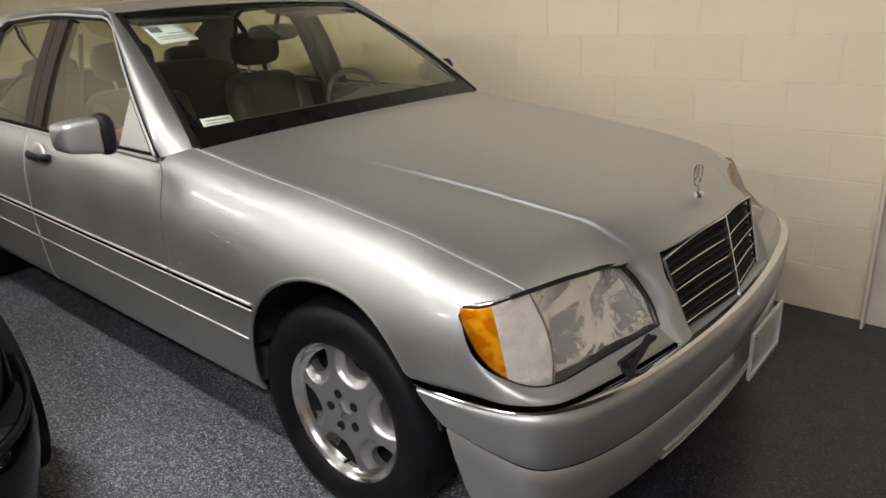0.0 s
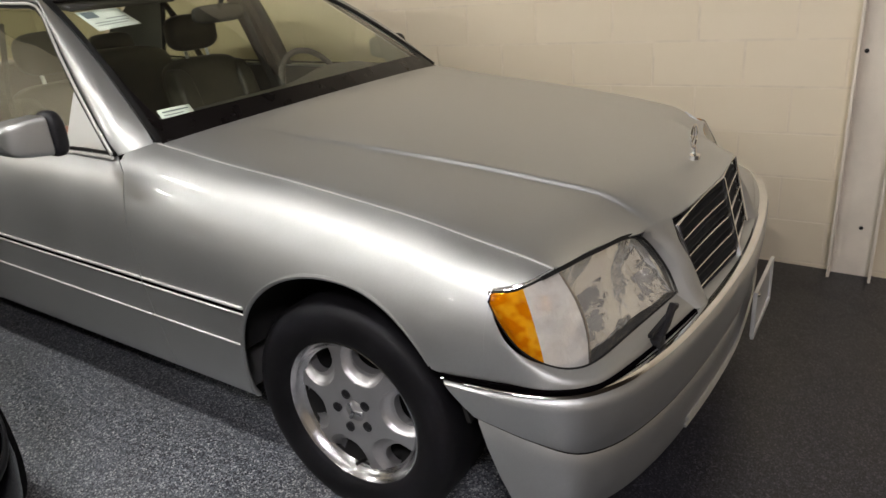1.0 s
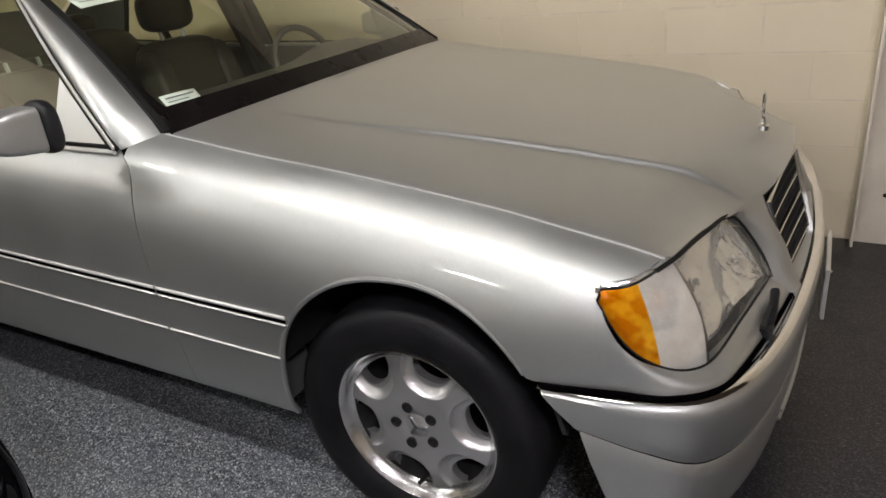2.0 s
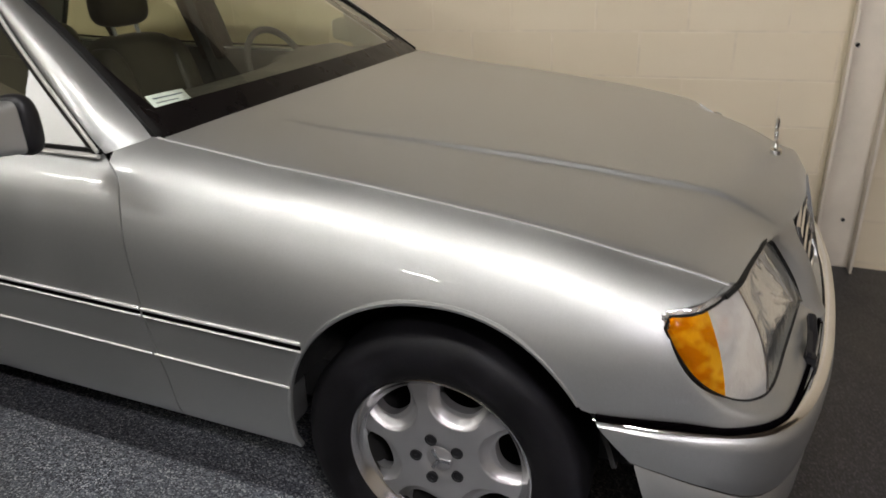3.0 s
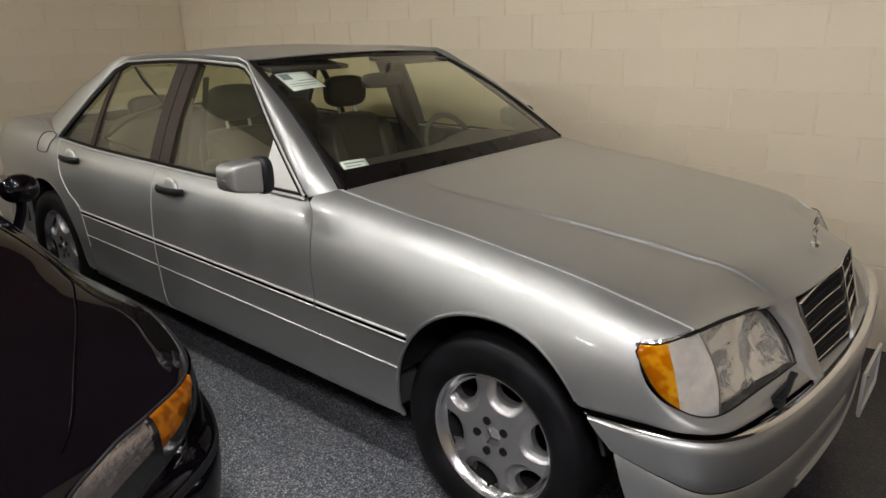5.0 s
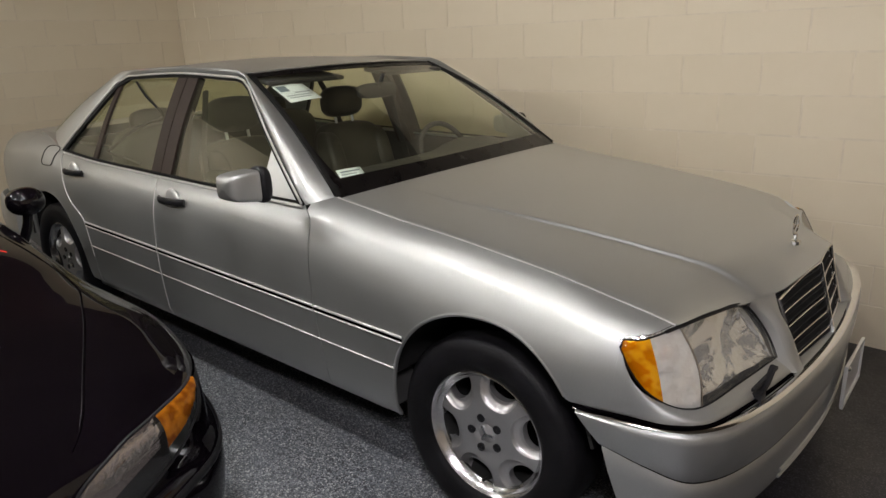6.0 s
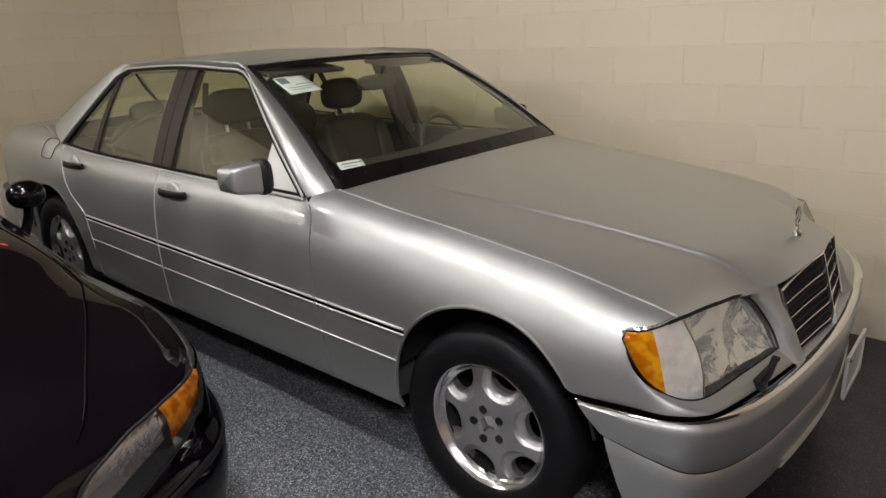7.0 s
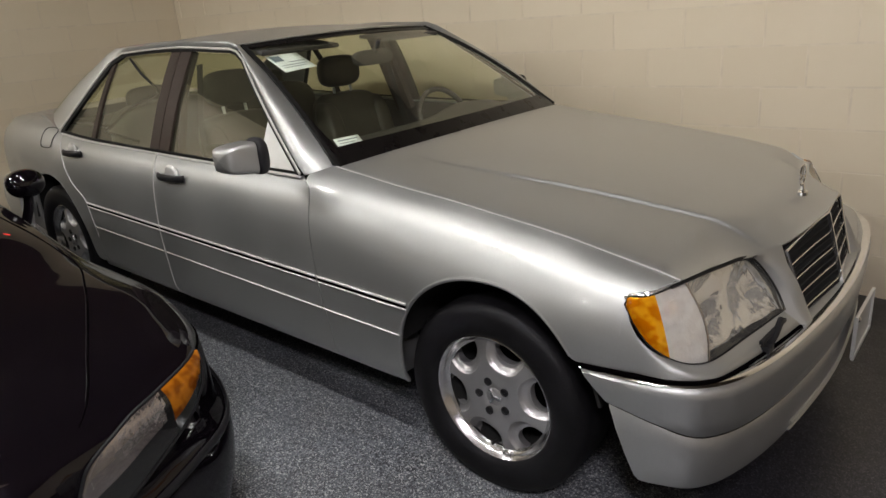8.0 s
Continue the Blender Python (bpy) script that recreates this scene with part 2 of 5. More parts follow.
def sweep(pts, w, h, up=(0, 0, 1), closed=False, sides=4):
    """A bar of elliptical or square section along a line; w across, h along up."""
    P = [Vector(p) for p in pts]
    rows, n = [], len(P)
    for i, p in enumerate(P):
        a = P[i - 1] if (i or closed) else p
        b = P[(i + 1) % n] if (i < n - 1 or closed) else p
        t = (b - a).normalized()
        u = Vector(up) - t * t.dot(Vector(up))
        u = u.normalized() if u.length > 1e-4 else t.orthogonal().normalized()
        s = t.cross(u)
        if sides == 4:
            ring = [(1, 1), (-1, 1), (-1, -1), (1, -1)]
        else:
            ring = [(math.cos(2 * math.pi * k / sides), math.sin(2 * math.pi * k / sides)) for k in range(sides)]
        rows.append([p + s * (c * w / 2) + u * (d * h / 2) for c, d in ring])
    bm = sheet(rows, close_u=closed, close_v=True)
    if not closed:
        bm.verts.ensure_lookup_table()
        k = len(rows[0])
        bm.faces.new([bm.verts[j] for j in range(k)][::-1])
        bm.faces.new([bm.verts[len(bm.verts) - k + j] for j in range(k)])
    return bm


def box(cx, cy, cz, sx, sy, sz, bevel=0.0, seg=2, turn=None):
    bm = bmesh.new()
    bmesh.ops.create_cube(bm, size=1.0)
    bmesh.ops.scale(bm, vec=(sx, sy, sz), verts=bm.verts)
    if bevel:
        bmesh.ops.bevel(bm, geom=bm.edges[:], offset=bevel, segments=seg, affect="EDGES", profile=0.6)
    if turn is not None:
        bmesh.ops.transform(bm, matrix=turn, verts=bm.verts)
    bmesh.ops.translate(bm, vec=(cx, cy, cz), verts=bm.verts)
    return bm


def lathe(profile, n=48, axis_pt=(0, 0, 0)):
    """Turns (radius, across) pairs about the y axis through axis_pt."""
    c = Vector(axis_pt)
    rows = [[c + Vector((r * math.cos(2 * math.pi * k / n), a, r * math.sin(2 * math.pi * k / n))) for k in range(n)] for r, a in profile]
    return sheet(rows, close_v=True)


def mesh_of(bm, name, smooth=True, sharp=40):
    bmesh.ops.recalc_face_normals(bm, faces=bm.faces)
    for f in bm.faces:
        f.smooth = smooth
    if smooth:
        for e in bm.edges:
            if len(e.link_faces) == 2 and e.calc_face_angle(0) > radians(sharp):
                e.smooth = False
    me = bpy.data.meshes.new(name)
    bm.to_mesh(me)
    bm.free()
    return me


def thing(name, at, label, category, group="", kind=""):
    ob = new(name)
    ob.empty_display_size = 0.2
    ob.location = at
    return tagged(ob, label, category, group, kind)


def part(name, bm, material, parent, label="", smooth=True, thick=0.0, sharp=40):
    if thick:
        bmesh.ops.recalc_face_normals(bm, faces=bm.faces)
        bmesh.ops.solidify(bm, geom=bm.faces[:], thickness=thick)
    me = mesh_of(bm, name, smooth, sharp)
    me.materials.append(material)
    ob = new(name, me)
    if parent is not None:
        ob.parent = parent
        if parent.type == "EMPTY":
            ob.matrix_parent_inverse = Matrix.Translation(-parent.location)
    if label:
        ob["label"] = label
    return ob


def solo(name, bm, material, label, category="", kind="", smooth=True, group=""):
    ob = part(name, bm, material, None, "", smooth)
    return tagged(ob, label, category, group, kind)


# ---- the room ----
def room():
    x0, x1, y0, y1 = BACK_X, EAST_X, SOUTH_Y, WALL_Y
    rows = [[(x, y, floor_z(x)) for y in (y0 - 0.2, (y0 + y1) / 2, y1 + 0.2)] for x in np.linspace(x0 - 0.2, x1 + 0.2, 9)]
    top = sheet(rows)
    ext = bmesh.ops.extrude_face_region(top, geom=top.faces[:])
    bmesh.ops.translate(top, vec=(0, 0, -0.12), verts=[g for g in ext["geom"] if isinstance(g, bmesh.types.BMVert)])
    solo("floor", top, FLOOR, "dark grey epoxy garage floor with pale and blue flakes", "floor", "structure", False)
    solo("ceiling", box((x0 + x1) / 2, (y0 + y1) / 2, CEIL + 0.06, x1 - x0 + 0.4, y1 - y0 + 0.4, 0.12), CEILING,
         "plain dark brown garage ceiling", "ceiling", "structure", False)
    h = CEIL + 0.3
    for name, args in (("wall_north", ((x0 + x1) / 2, y1 + 0.1, h / 2 - 0.25, x1 - x0 + 0.4, 0.2, h)),
                       ("wall_west", (x0 - 0.1, (y0 + y1) / 2, h / 2 - 0.25, 0.2, y1 - y0, h)),
                       ("wall_south", ((x0 + x1) / 2, y0 - 0.1, h / 2 - 0.25, x1 - x0 + 0.4, 0.2, h)),
                       ("wall_east", (x1 + 0.1, (y0 + y1) / 2, h / 2 - 0.25, 0.2, y1 - y0, h))):
        # the south wall, out of view, is darkened to limit bounce on the doors
        dark = name == "wall_south"
        solo(name, box(*args), UMBER if dark else MORTAR, "unseen garage wall, dark brown to limit bounce light" if dark else "cream painted concrete block wall", "wall", "structure", False)


room()

# ---- lamps ----
def fluorescent(x, y, length=1.25, along="x", glow=None):
    f = thing("ceiling_light", (x, y, CEIL - 0.05), "white fluorescent batten with two bare tubes on the ceiling, out of view", "lamp", "ceiling lights")
    sx, sy = (length, 0.16) if along == "x" else (0.16, length)
    part("housing", box(x, y, CEIL - 0.03, sx, sy, 0.055, 0.006), PAPER, f)
    for d in (-0.045, 0.045):
        a = (x - length * 0.48, y + d, CEIL - 0.085) if along == "x" else (x + d, y - length * 0.48, CEIL - 0.085)
        b = (x + length * 0.48, y + d, CEIL - 0.085) if along == "x" else (x + d, y + length * 0.48, CEIL - 0.085)
        part("tube", sweep([a, b], 0.03, 0.03, (0, 0.01, 1), sides=10), glow or TUBE, f, "lit warm white tube")


# the (1.9, -3.2) batten brightens the nose, the last the back wall; both added
for lx, ly, ln, glow in ((-2.4, -1.85, 0.22, TUBE), (-1.0, -1.85, 0.40, TUBE), (0.3, -1.85, 0.54, TUBE), (1.9, -3.2, 0.90, FILL_TUBE), (-1.2, -4.4, 0.30, TUBE), (-3.9, -3.4, 0.90, TUBE)):
    fluorescent(lx, ly, ln, "x", glow)


def exit_sign(y, z):
    sign = thing("exit_sign", (BACK_X + 0.02, y, z), "small glowing red sign high on the block wall", "sign")
    part("case", box(BACK_X + 0.026, y, z, 0.05, 0.20, 0.13, 0.008), PAPER, sign)
    part("glowing_face", box(BACK_X + 0.054, y, z, 0.006, 0.16, 0.09, 0.002), EXIT_RED, sign)


exit_sign(-0.10, 2.72)

# ---- the silver saloon ----
R_TYRE, HUB_Z, WB = 0.335, 0.325, 3.04
sedan = thing("sedan_car", (-1.6, 0, floor_z(-1.6)), "silver four-door luxury saloon parked beside a block wall", "car")

ARCH_A, ARCH_B, ARCH_P = 0.375, 0.422, 2.2
top_z = curve((-4.15, 1.04), (-3.8, 1.082), (-3.3, 1.095), (-3.0, 1.068), (-2.85, 1.037), (-1.86, 0.998), (-1.3, 0.985), (-0.83, 0.978), (-0.70, 0.972))
wing_z = curve((-0.85, 1.078), (-0.80, 1.041), (-0.765, 1.0155), (-0.745, 1.004), (-0.70, 0.996), (-0.60, 0.982),
               (-0.455, 0.961), (-0.2, 0.932), (0.012, 0.903), (0.208, 0.874), (0.384, 0.839), (0.497, 0.816), (0.58, 0.795))
top_y = curve((-4.15, 0.60), (-3.8, 0.70), (-3.3, 0.775), (-2.9, 0.85), (-1.9, 0.868), (0.58, 0.868))
half_w = curve((-4.25, 0.68), (-4.05, 0.79), (-3.7, 0.87), (-3.1, 0.928), (-2.6, 0.943), (0.0, 0.943), (0.345, 0.94), (0.46, 0.925), (0.60, 0.89))
mould_z = curve((-4.3, 0.745), (-2.5, 0.685), (-0.27, 0.602), (0.6, 0.575))
sill_z = curve((-4.3, 0.40), (-2.6, 0.34), (-0.8, 0.285), (0.6, 0.25))
round_p = curve((-4.3, 3.0), (-2.6, 4.0), (-1.3, 4.0), (-0.9, 3.6))
wing_p = curve((-0.85, 3.5), (-0.72, 3.4), (-0.45, 2.95), (-0.15, 2.42), (0.2, 2.38), (0.455, 2.9), (0.58, 3.3))
DOOR_TIP = -0.825
seam_low = curve((0.25, -0.700), (0.43, -0.702), (0.50, -0.712), (0.66, -0.724), (0.78, -0.735), (0.88, -0.742), (0.93, -0.755), (0.955, -0.785), (0.978, DOOR_TIP))


def seam_x(z):
    """The front edge of the front door, and above its tip the joint of wing and pillar."""
    return seam_low(z) if z <= 0.978 else DOOR_TIP + (DOOR_TIP - -0.745) * -min(1, (z - 0.978) / 0.026)


def section(x, door=None):
    """The outline of the body's side at x, from the sill up: (y, z) pairs."""
    door = x < -0.83 if door is None else door
    w, zm, zs = half_w(x), mould_z(x), sill_z(x)
    if door:
        zt, yt, p = top_z(x), top_y(x), round_p(x)
    else:
        zt, yt, p = wing_z(max(x, -0.745)) + 0.06 * max(0, -0.745 - x), 0.774, wing_p(x)
    yc = min(0.65, yt - 0.13)
    rise = lambda y: (1 - ((y - yc) / (w - yc)) ** p) ** (1 / p)
    k = (zt - zm) / rise(yt)
    up = []
    for i in range(1, 13):
        y = w - (w - yt) * (i / 12) ** 2.2
        up.append((y, zm + k * rise(y)))
    if door and x > -1.2:
        # the front of the door takes over the roundness of the wing
        f = min(1, max(0, (x + 1.2) / 0.37))
        f = f * f * (3 - 2 * f)
        ref = section(-0.83, False)
        up = [(y + (fit_y(ref, z) - y) * f, z) for y, z in up]
    return [(w - 0.06, zs), (w - 0.026, zs + 0.045), (w - 0.006, zm - 0.11), (w, zm - 0.01)] + up


def fit_y(outline, z):
    for (y0, z0), (y1, z1) in zip(outline, outline[1:]):
        if z0 <= z <= z1:
            return y0 + (y1 - y0) * (z - z0) / max(1e-6, z1 - z0)
    return outline[-1][0]


def side_line(x, n, lo=None, hi=None):
    """n points (y, z) up the body's side at x, between the heights lo and hi."""
    pts = thread([(0, y, z) for y, z in section(x)], 60)
    if lo is not None:
        pts = [p for p in pts if p.z > lo + 0.002]
        i = thread([(0, y, z) for y, z in section(x)], 60)
        below = [p for p in i if p.z <= lo + 0.002]
        if below:
            a, b = below[-1], pts[0]
            pts = [a.lerp(b, (lo - a.z) / (b.z - a.z))] + pts
    if hi is not None:
        full = pts
        pts = [p for p in full if p.z < hi - 0.002]
        above = [p for p in full if p.z >= hi - 0.002]
        if above and pts:
            a, b = pts[-1], above[0]
            pts = pts + [a.lerp(b, (hi - a.z) / (b.z - a.z))]
    return thread(pts, n) if len(pts) > 1 else [pts[0]] * n


def side_y(x, z):
    pts = thread([(0, y, h) for y, h in section(x)], 60)
    for a, b in zip(pts, pts[1:]):
        if a.z <= z <= b.z:
            return a.lerp(b, (z - a.z) / max(1e-6, b.z - a.z)).y
    return pts[-1].y if z > pts[-1].z else pts[0].y


def arch_point(a, cx, cz):
    """A point (x, z) of the wheel arch's edge, at the angle a from the front."""
    f = lambda v: math.copysign(abs(v) ** (2 / ARCH_P), v)
    return cx + 0.015 + ARCH_A * f(math.cos(a)), cz + ARCH_B * f(math.sin(a))


def arch_low(x, cx, cz):
    """The lower limit of the side panel at x: the sill, or the edge of the wheel arch."""
    d = abs(x - cx - 0.015)
    return max(sill_z(x), cz + ARCH_B * (1 - (d / ARCH_A) ** ARCH_P) ** (1 / ARCH_P)) if d < ARCH_A else sill_z(x)


def side_panel(xs, sg, low=None, high=None, n=26):
    rows = []
    for x in xs:
        lo = low(x) if low else None
        hi = high(x) if high else None
        rows.append([(x, sg * p.y, p.z) for p in side_line(x, n, lo, hi)])
    return sheet(rows)


REAR = (-WB, HUB_Z + SLOPE * WB)
rail_z = curve((-3.0, 1.36), (-2.62, 1.412), (-2.4, 1.425), (-1.9, 1.44), (-1.42, 1.42), (-0.8, 1.41))
rail_y = curve((-3.0, 0.62), (-2.5, 0.635), (-1.9, 0.645), (-1.42, 0.635), (-0.8, 0.63))


def green(x, h, sg, out=0.0):
    """A point of the cabin's side: h 0 at the belt line, 1 at the roof rail."""
    y = (0.862 if x > -2.6 else top_y(x)) * (1 - h) + rail_y(x) * h + 0.014 * math.sin(math.pi * h) + out
    return Vector((x, sg * y, top_z(x) * (1 - h) + rail_z(x) * h if x < -0.8 else 0.975 * (1 - h) + rail_z(x) * h))


def green_sheet(front, back, h0, h1, sg, out=0.0, n=10, m=12):
    """A pane between two leaning edges, each a function of h."""
    return sheet([[green(front(h) + (back(h) - front(h)) * j / (n - 1), h, sg, out) for j in range(n)]
                  for h in [h0 + (h1 - h0) * i / (m - 1) for i in range(m)]])


hood_front = curve((0.0, 0.735), (0.2, 0.722), (0.34, 0.69), (0.40, 0.665), (0.45, 0.645), (0.56, 0.612), (0.67, 0.588), (0.775, 0.566))
hood_mid = curve((-0.74, 1.04), (-0.3, 0.988), (0.1, 0.935), (0.4, 0.89), (0.58, 0.858), (0.67, 0.832), (0.74, 0.79))


def crease_y(x):
    return 0.40 + 0.12 * min(1, max(0, (0.62 - x) / 1.0))


def hood_z(x, y):
    e, c = wing_z(min(x, 0.58)), hood_mid(x)
    if x > 0.58:
        e -= (x - 0.58) * 0.30
    a = abs(y) / 0.772
    z = e + (c - e) * max(0.0, 1 - a**2.0)
    fade = min(1, max(0, (x + 0.62) / 0.7))
    z += 0.010 * fade * (0.5 - 0.5 * math.tanh((abs(y) - crease_y(x)) / 0.0065))
    return z - 0.004 * a**6 - (0.007 if y < 0 else -0.002) * max(0, (a - 0.982) / 0.014) ** 2


hood_lip = curve((0.0, 0.806), (0.2, 0.803), (0.33, 0.788), (0.40, 0.782), (0.45, 0.780), (0.56, 0.795), (0.67, 0.805), (0.775, 0.806))


HOOD_COLS = 61


def hood_col(j, s):
    """How far out the column j of the bonnet's mesh lies, at the share s of its length."""
    yc = crease_y(-0.70 + 1.36 * s)
    if j <= 22:
        return (yc - 0.02) * j / 22
    if j <= 40:
        return yc - 0.02 + 0.04 * (j - 22) / 18
    return yc + 0.02 + (0.748 - yc) * (j - 40) / (HOOD_COLS - 41)


def hood():
    m = 46
    rows = []
    for i in range(m):
        s = i / (m - 1)
        s = 1 - (1 - s) ** 1.3
        row = []
        for j in range(1 - HOOD_COLS, HOOD_COLS):
            y = math.copysign(hood_col(abs(j), s), j)
            v = y / 0.768
            xr = -0.745 + 0.085 * (1 - v * v)
            x = xr + (hood_front(abs(y)) - xr) * s
            z = hood_z(x, y)
            k = max(0.0, (s - 0.88) / 0.12)
            row.append((x, y, z + (hood_lip(abs(y)) - z) * k * k))
        rows.append(row)
    bm = sheet(rows)
    # cheeks that run down between lamp and grille
    cols = [j for j in range(HOOD_COLS) if 0.345 < hood_col(j, 1) < 0.452]
    n = len(cols) - 1
    for sg in (-1, 1):
        ys = [hood_col(j, 1) for j in cols]
        top = [Vector((hood_front(y), sg * y, hood_lip(y))) for y in ys]
        G = thread(sided([(top[0].x, ys[0], top[0].z), (0.714, 0.352, 0.720), (0.742, 0.332, 0.635), (0.772, 0.302, 0.535), (0.775, 0.296, 0.520)], sg), 22)
        K = thread(sided([(top[-1].x, ys[-1], top[-1].z), (0.641, 0.437, 0.757), (0.660, 0.416, 0.724), (0.693, 0.404, 0.668), (0.719, 0.406, 0.612), (0.768, 0.396, 0.555)], sg), 22)
        rows = [top]
        for r in range(1, 22):
            bulge = 0.032 * (1 - (1 - min(1, r / 11)) ** 2)
            row = []
            for y in ys:
                f = (y - ys[0]) / (ys[-1] - ys[0])
                row.append(G[r].lerp(K[r], f) + Vector((bulge * math.sin(math.pi * f) ** 0.5, 0, 0.15 * bulge * math.sin(math.pi * f))))
            rows.append(row)
        bm = merge(bm, sheet(rows))
    bmesh.ops.remove_doubles(bm, verts=bm.verts, dist=0.0015)
    return bm


def sided(pts, sg):
    return [(x, sg * y, z) for x, y, z in pts]


part("hood", hood(), SILVER, sedan, "silver bonnet with a raised centre and soft creases", thick=0.006, sharp=75)
HOOD = bpy.data.objects["hood"]
for sg in (-1, 1):
    line = [(x, sg * 0.7675, hood_z(x, 0.757) - 0.001) for x in np.linspace(-0.735, 0.555, 40)]
    # alloy bead added in place of the glint on the near edge
    if sg < 0:
        part("edge_bead", sweep([(x, -0.7735, z + 0.003) for x, y, z in line], 0.005, 0.006, (0, 0, 1), sides=8), ALLOY, HOOD, "bright bead for the glint along the bonnet gap")
    part("edge_gap", sweep([(x, sg * 0.7695, z - (0.003 if sg < 0 else 0.010)) for x, y, z in line], 0.003, 0.008, (0, 0, 1)), RUBBER, HOOD)


def fenders():
    for sg in (-1, 1):
        xs = sorted(set([-0.44] + [arch_point(math.pi * k / 40, 0, 0)[0] for k in range(41)] + [-ARCH_A + 0.0145, 0.40, 0.43, 0.455]))
        low = lambda x: (0.582 if x > 0.342 else (max(0.582, arch_low(x, 0, HUB_Z)) if x > 0 else arch_low(x, 0, HUB_Z)))
        rows = []
        for k in range(10):
            a = 1 - k / 10
            row = []
            line = side_line(-0.44 - 0.305 * a, 26)
            lift = wing_z(-0.44 + (seam_x(line[-1].z) + 0.44) * a) - line[-1].z
            for i, p in enumerate(line):
                z = p.z + lift * (i / 25) ** 3
                x = -0.44 + (seam_x(p.z) + 0.44) * a
                row.append((x, sg * side_y(x, z), z))
            rows.append(row)
        for x in xs:
            rows.append([(x, sg * p.y, p.z) for p in side_line(x, 26, low(x))])
        if sg > 0:
            rows = [[(x, y, z - 0.006) for x, y, z in r] for r in rows]
        f = part("front_fender", sheet(rows), SILVER, sedan, thick=0.005)
        # rolled lip of the arch
        lip = []
        for k in range(37):
            a = math.radians(184 - 147 * k / 36)
            x, z = arch_point(a, 0, HUB_Z)
            lip.append((x, sg * (side_y(x, z) - 0.008), z))
        part("arch_lip", sweep(lip, 0.018, 0.018, (0, 1, 0), sides=8), SILVER, f)
        # lower moulding behind the wheel
        plank(f, -0.722, -0.285, sg)


def plank(owner, x0, x1, sg):
    """Two bright strips with a dark seam along the lower flank."""
    n = max(6, int(abs(x1 - x0) / 0.08))
    for dz, w, t, mt, nm in ((0.012, 0.009, 0.010, ALLOY, "bright_strip"), (0.002, 0.010, 0.003, GAP, "dark_seam"), (-0.008, 0.007, 0.009, ALLOY, "bright_strip"),
                             (-0.118, 0.006, 0.007, ALLOY, "lower_strip")):
        end = x1 - (0.050 if x1 > -0.3 and dz < -0.1 else 0)
        xs = [x0 + (end - x0) * k / n for k in range(n + 1)]
        pts = [(x, sg * (side_y(x, mould_z(x) + dz) + 0.001), mould_z(x) + dz) for x in xs]
        part(nm, sweep(pts, t, w, (0, 0, 1), sides=4 if mt is GAP else 10), mt, owner)


fenders()


split_x = curve((0.25, -1.845), (0.70, -1.823), (0.815, -1.813), (0.90, -1.808), (0.97, -1.82), (1.0, -1.84))
REAR_EDGE = ((1.04, -2.862), (1.02, -2.845), (0.955, -2.785), (0.86, -2.74), (0.778, -2.667), (0.737, -2.595), (0.70, -2.56), (0.60, -2.545), (0.25, -2.535))
rear_edge_x = curve(*REAR_EDGE)
rear_edge_z = curve(*[(x, z) for z, x in REAR_EDGE])


def doors():
    for sg in (-1, 1):
        gap = 0.004
        # front door
        rows = []
        for k in range(21):
            a = k / 20
            row = []
            for p in side_line(-0.832 - 0.913 * a, 26):
                back = split_x(p.z)
                front = seam_low(min(0.978, p.z)) - gap
                x = front + (back - front) * a
                row.append((x, sg * side_y(x, p.z), p.z))
            rows.append(row)
        shape = sheet(rows)
        d = part("front_door", shape, SILVER, sedan, thick=0.006)
        plank(d, -0.731, -1.822, sg)
        handle(d, -1.655, 0.914, sg)
        mirror(d, sg, sg > 0)
        windows(d, sg, "front")
        # rear door
        rows = []
        for k in range(23):
            a = k / 22
            row = []
            for p in side_line(-1.84 - 1.02 * a, 26):
                front, back = split_x(p.z) - gap, rear_edge_x(p.z) + gap
                x = front + (back - front) * a
                row.append((x, sg * side_y(x, p.z), p.z))
            rows.append(row)
        edges = [[(x - dx, sg * (abs(y) + 0.0008), z) for x, y, z in rows[i] if z > zl] for i, zl, dx in ((0, 0.3, -0.002), (-1, 0.5, 0.002))]
        shape = sheet(rows)
        d = part("rear_door", shape, SILVER, sedan, thick=0.006)
        # bright beads added for the light caught by the door's flanges
        for line in edges:
            part("door_edge", sweep(line, 0.004, 0.005, (0, sg, 0)), ALLOY, d, "bright bead for the glint on the door's edge")
        plank(d, -1.832, -2.55, sg)
        handle(d, -2.63, 0.955, sg)
        windows(d, sg, "rear")


def handle(owner, x, z, sg):
    y = side_y(x, z)
    cup = blob((x - 0.005, sg * (y - 0.004), z - 0.006), 0.052, 0.014, 0.060, 2.3)
    part("handle_cup", cup, ALLOY, owner, "bright recess behind the handle")
    pts = [(x - 0.105, sg * (y + 0.006), z - 0.001), (x - 0.06, sg * (y + 0.024), z), (x + 0.06, sg * (y + 0.024), z + 0.002), (x + 0.105, sg * (y + 0.006), z + 0.002)]
    part("door_handle", sweep(thread(pts, 14), 0.018, 0.032, (0, 0, 1), sides=10), DARK, owner, "black pull handle")
    part("handle_key", box(x + 0.075, sg * (y + 0.012), z, 0.03, 0.014, 0.028, 0.004), DARK, owner)


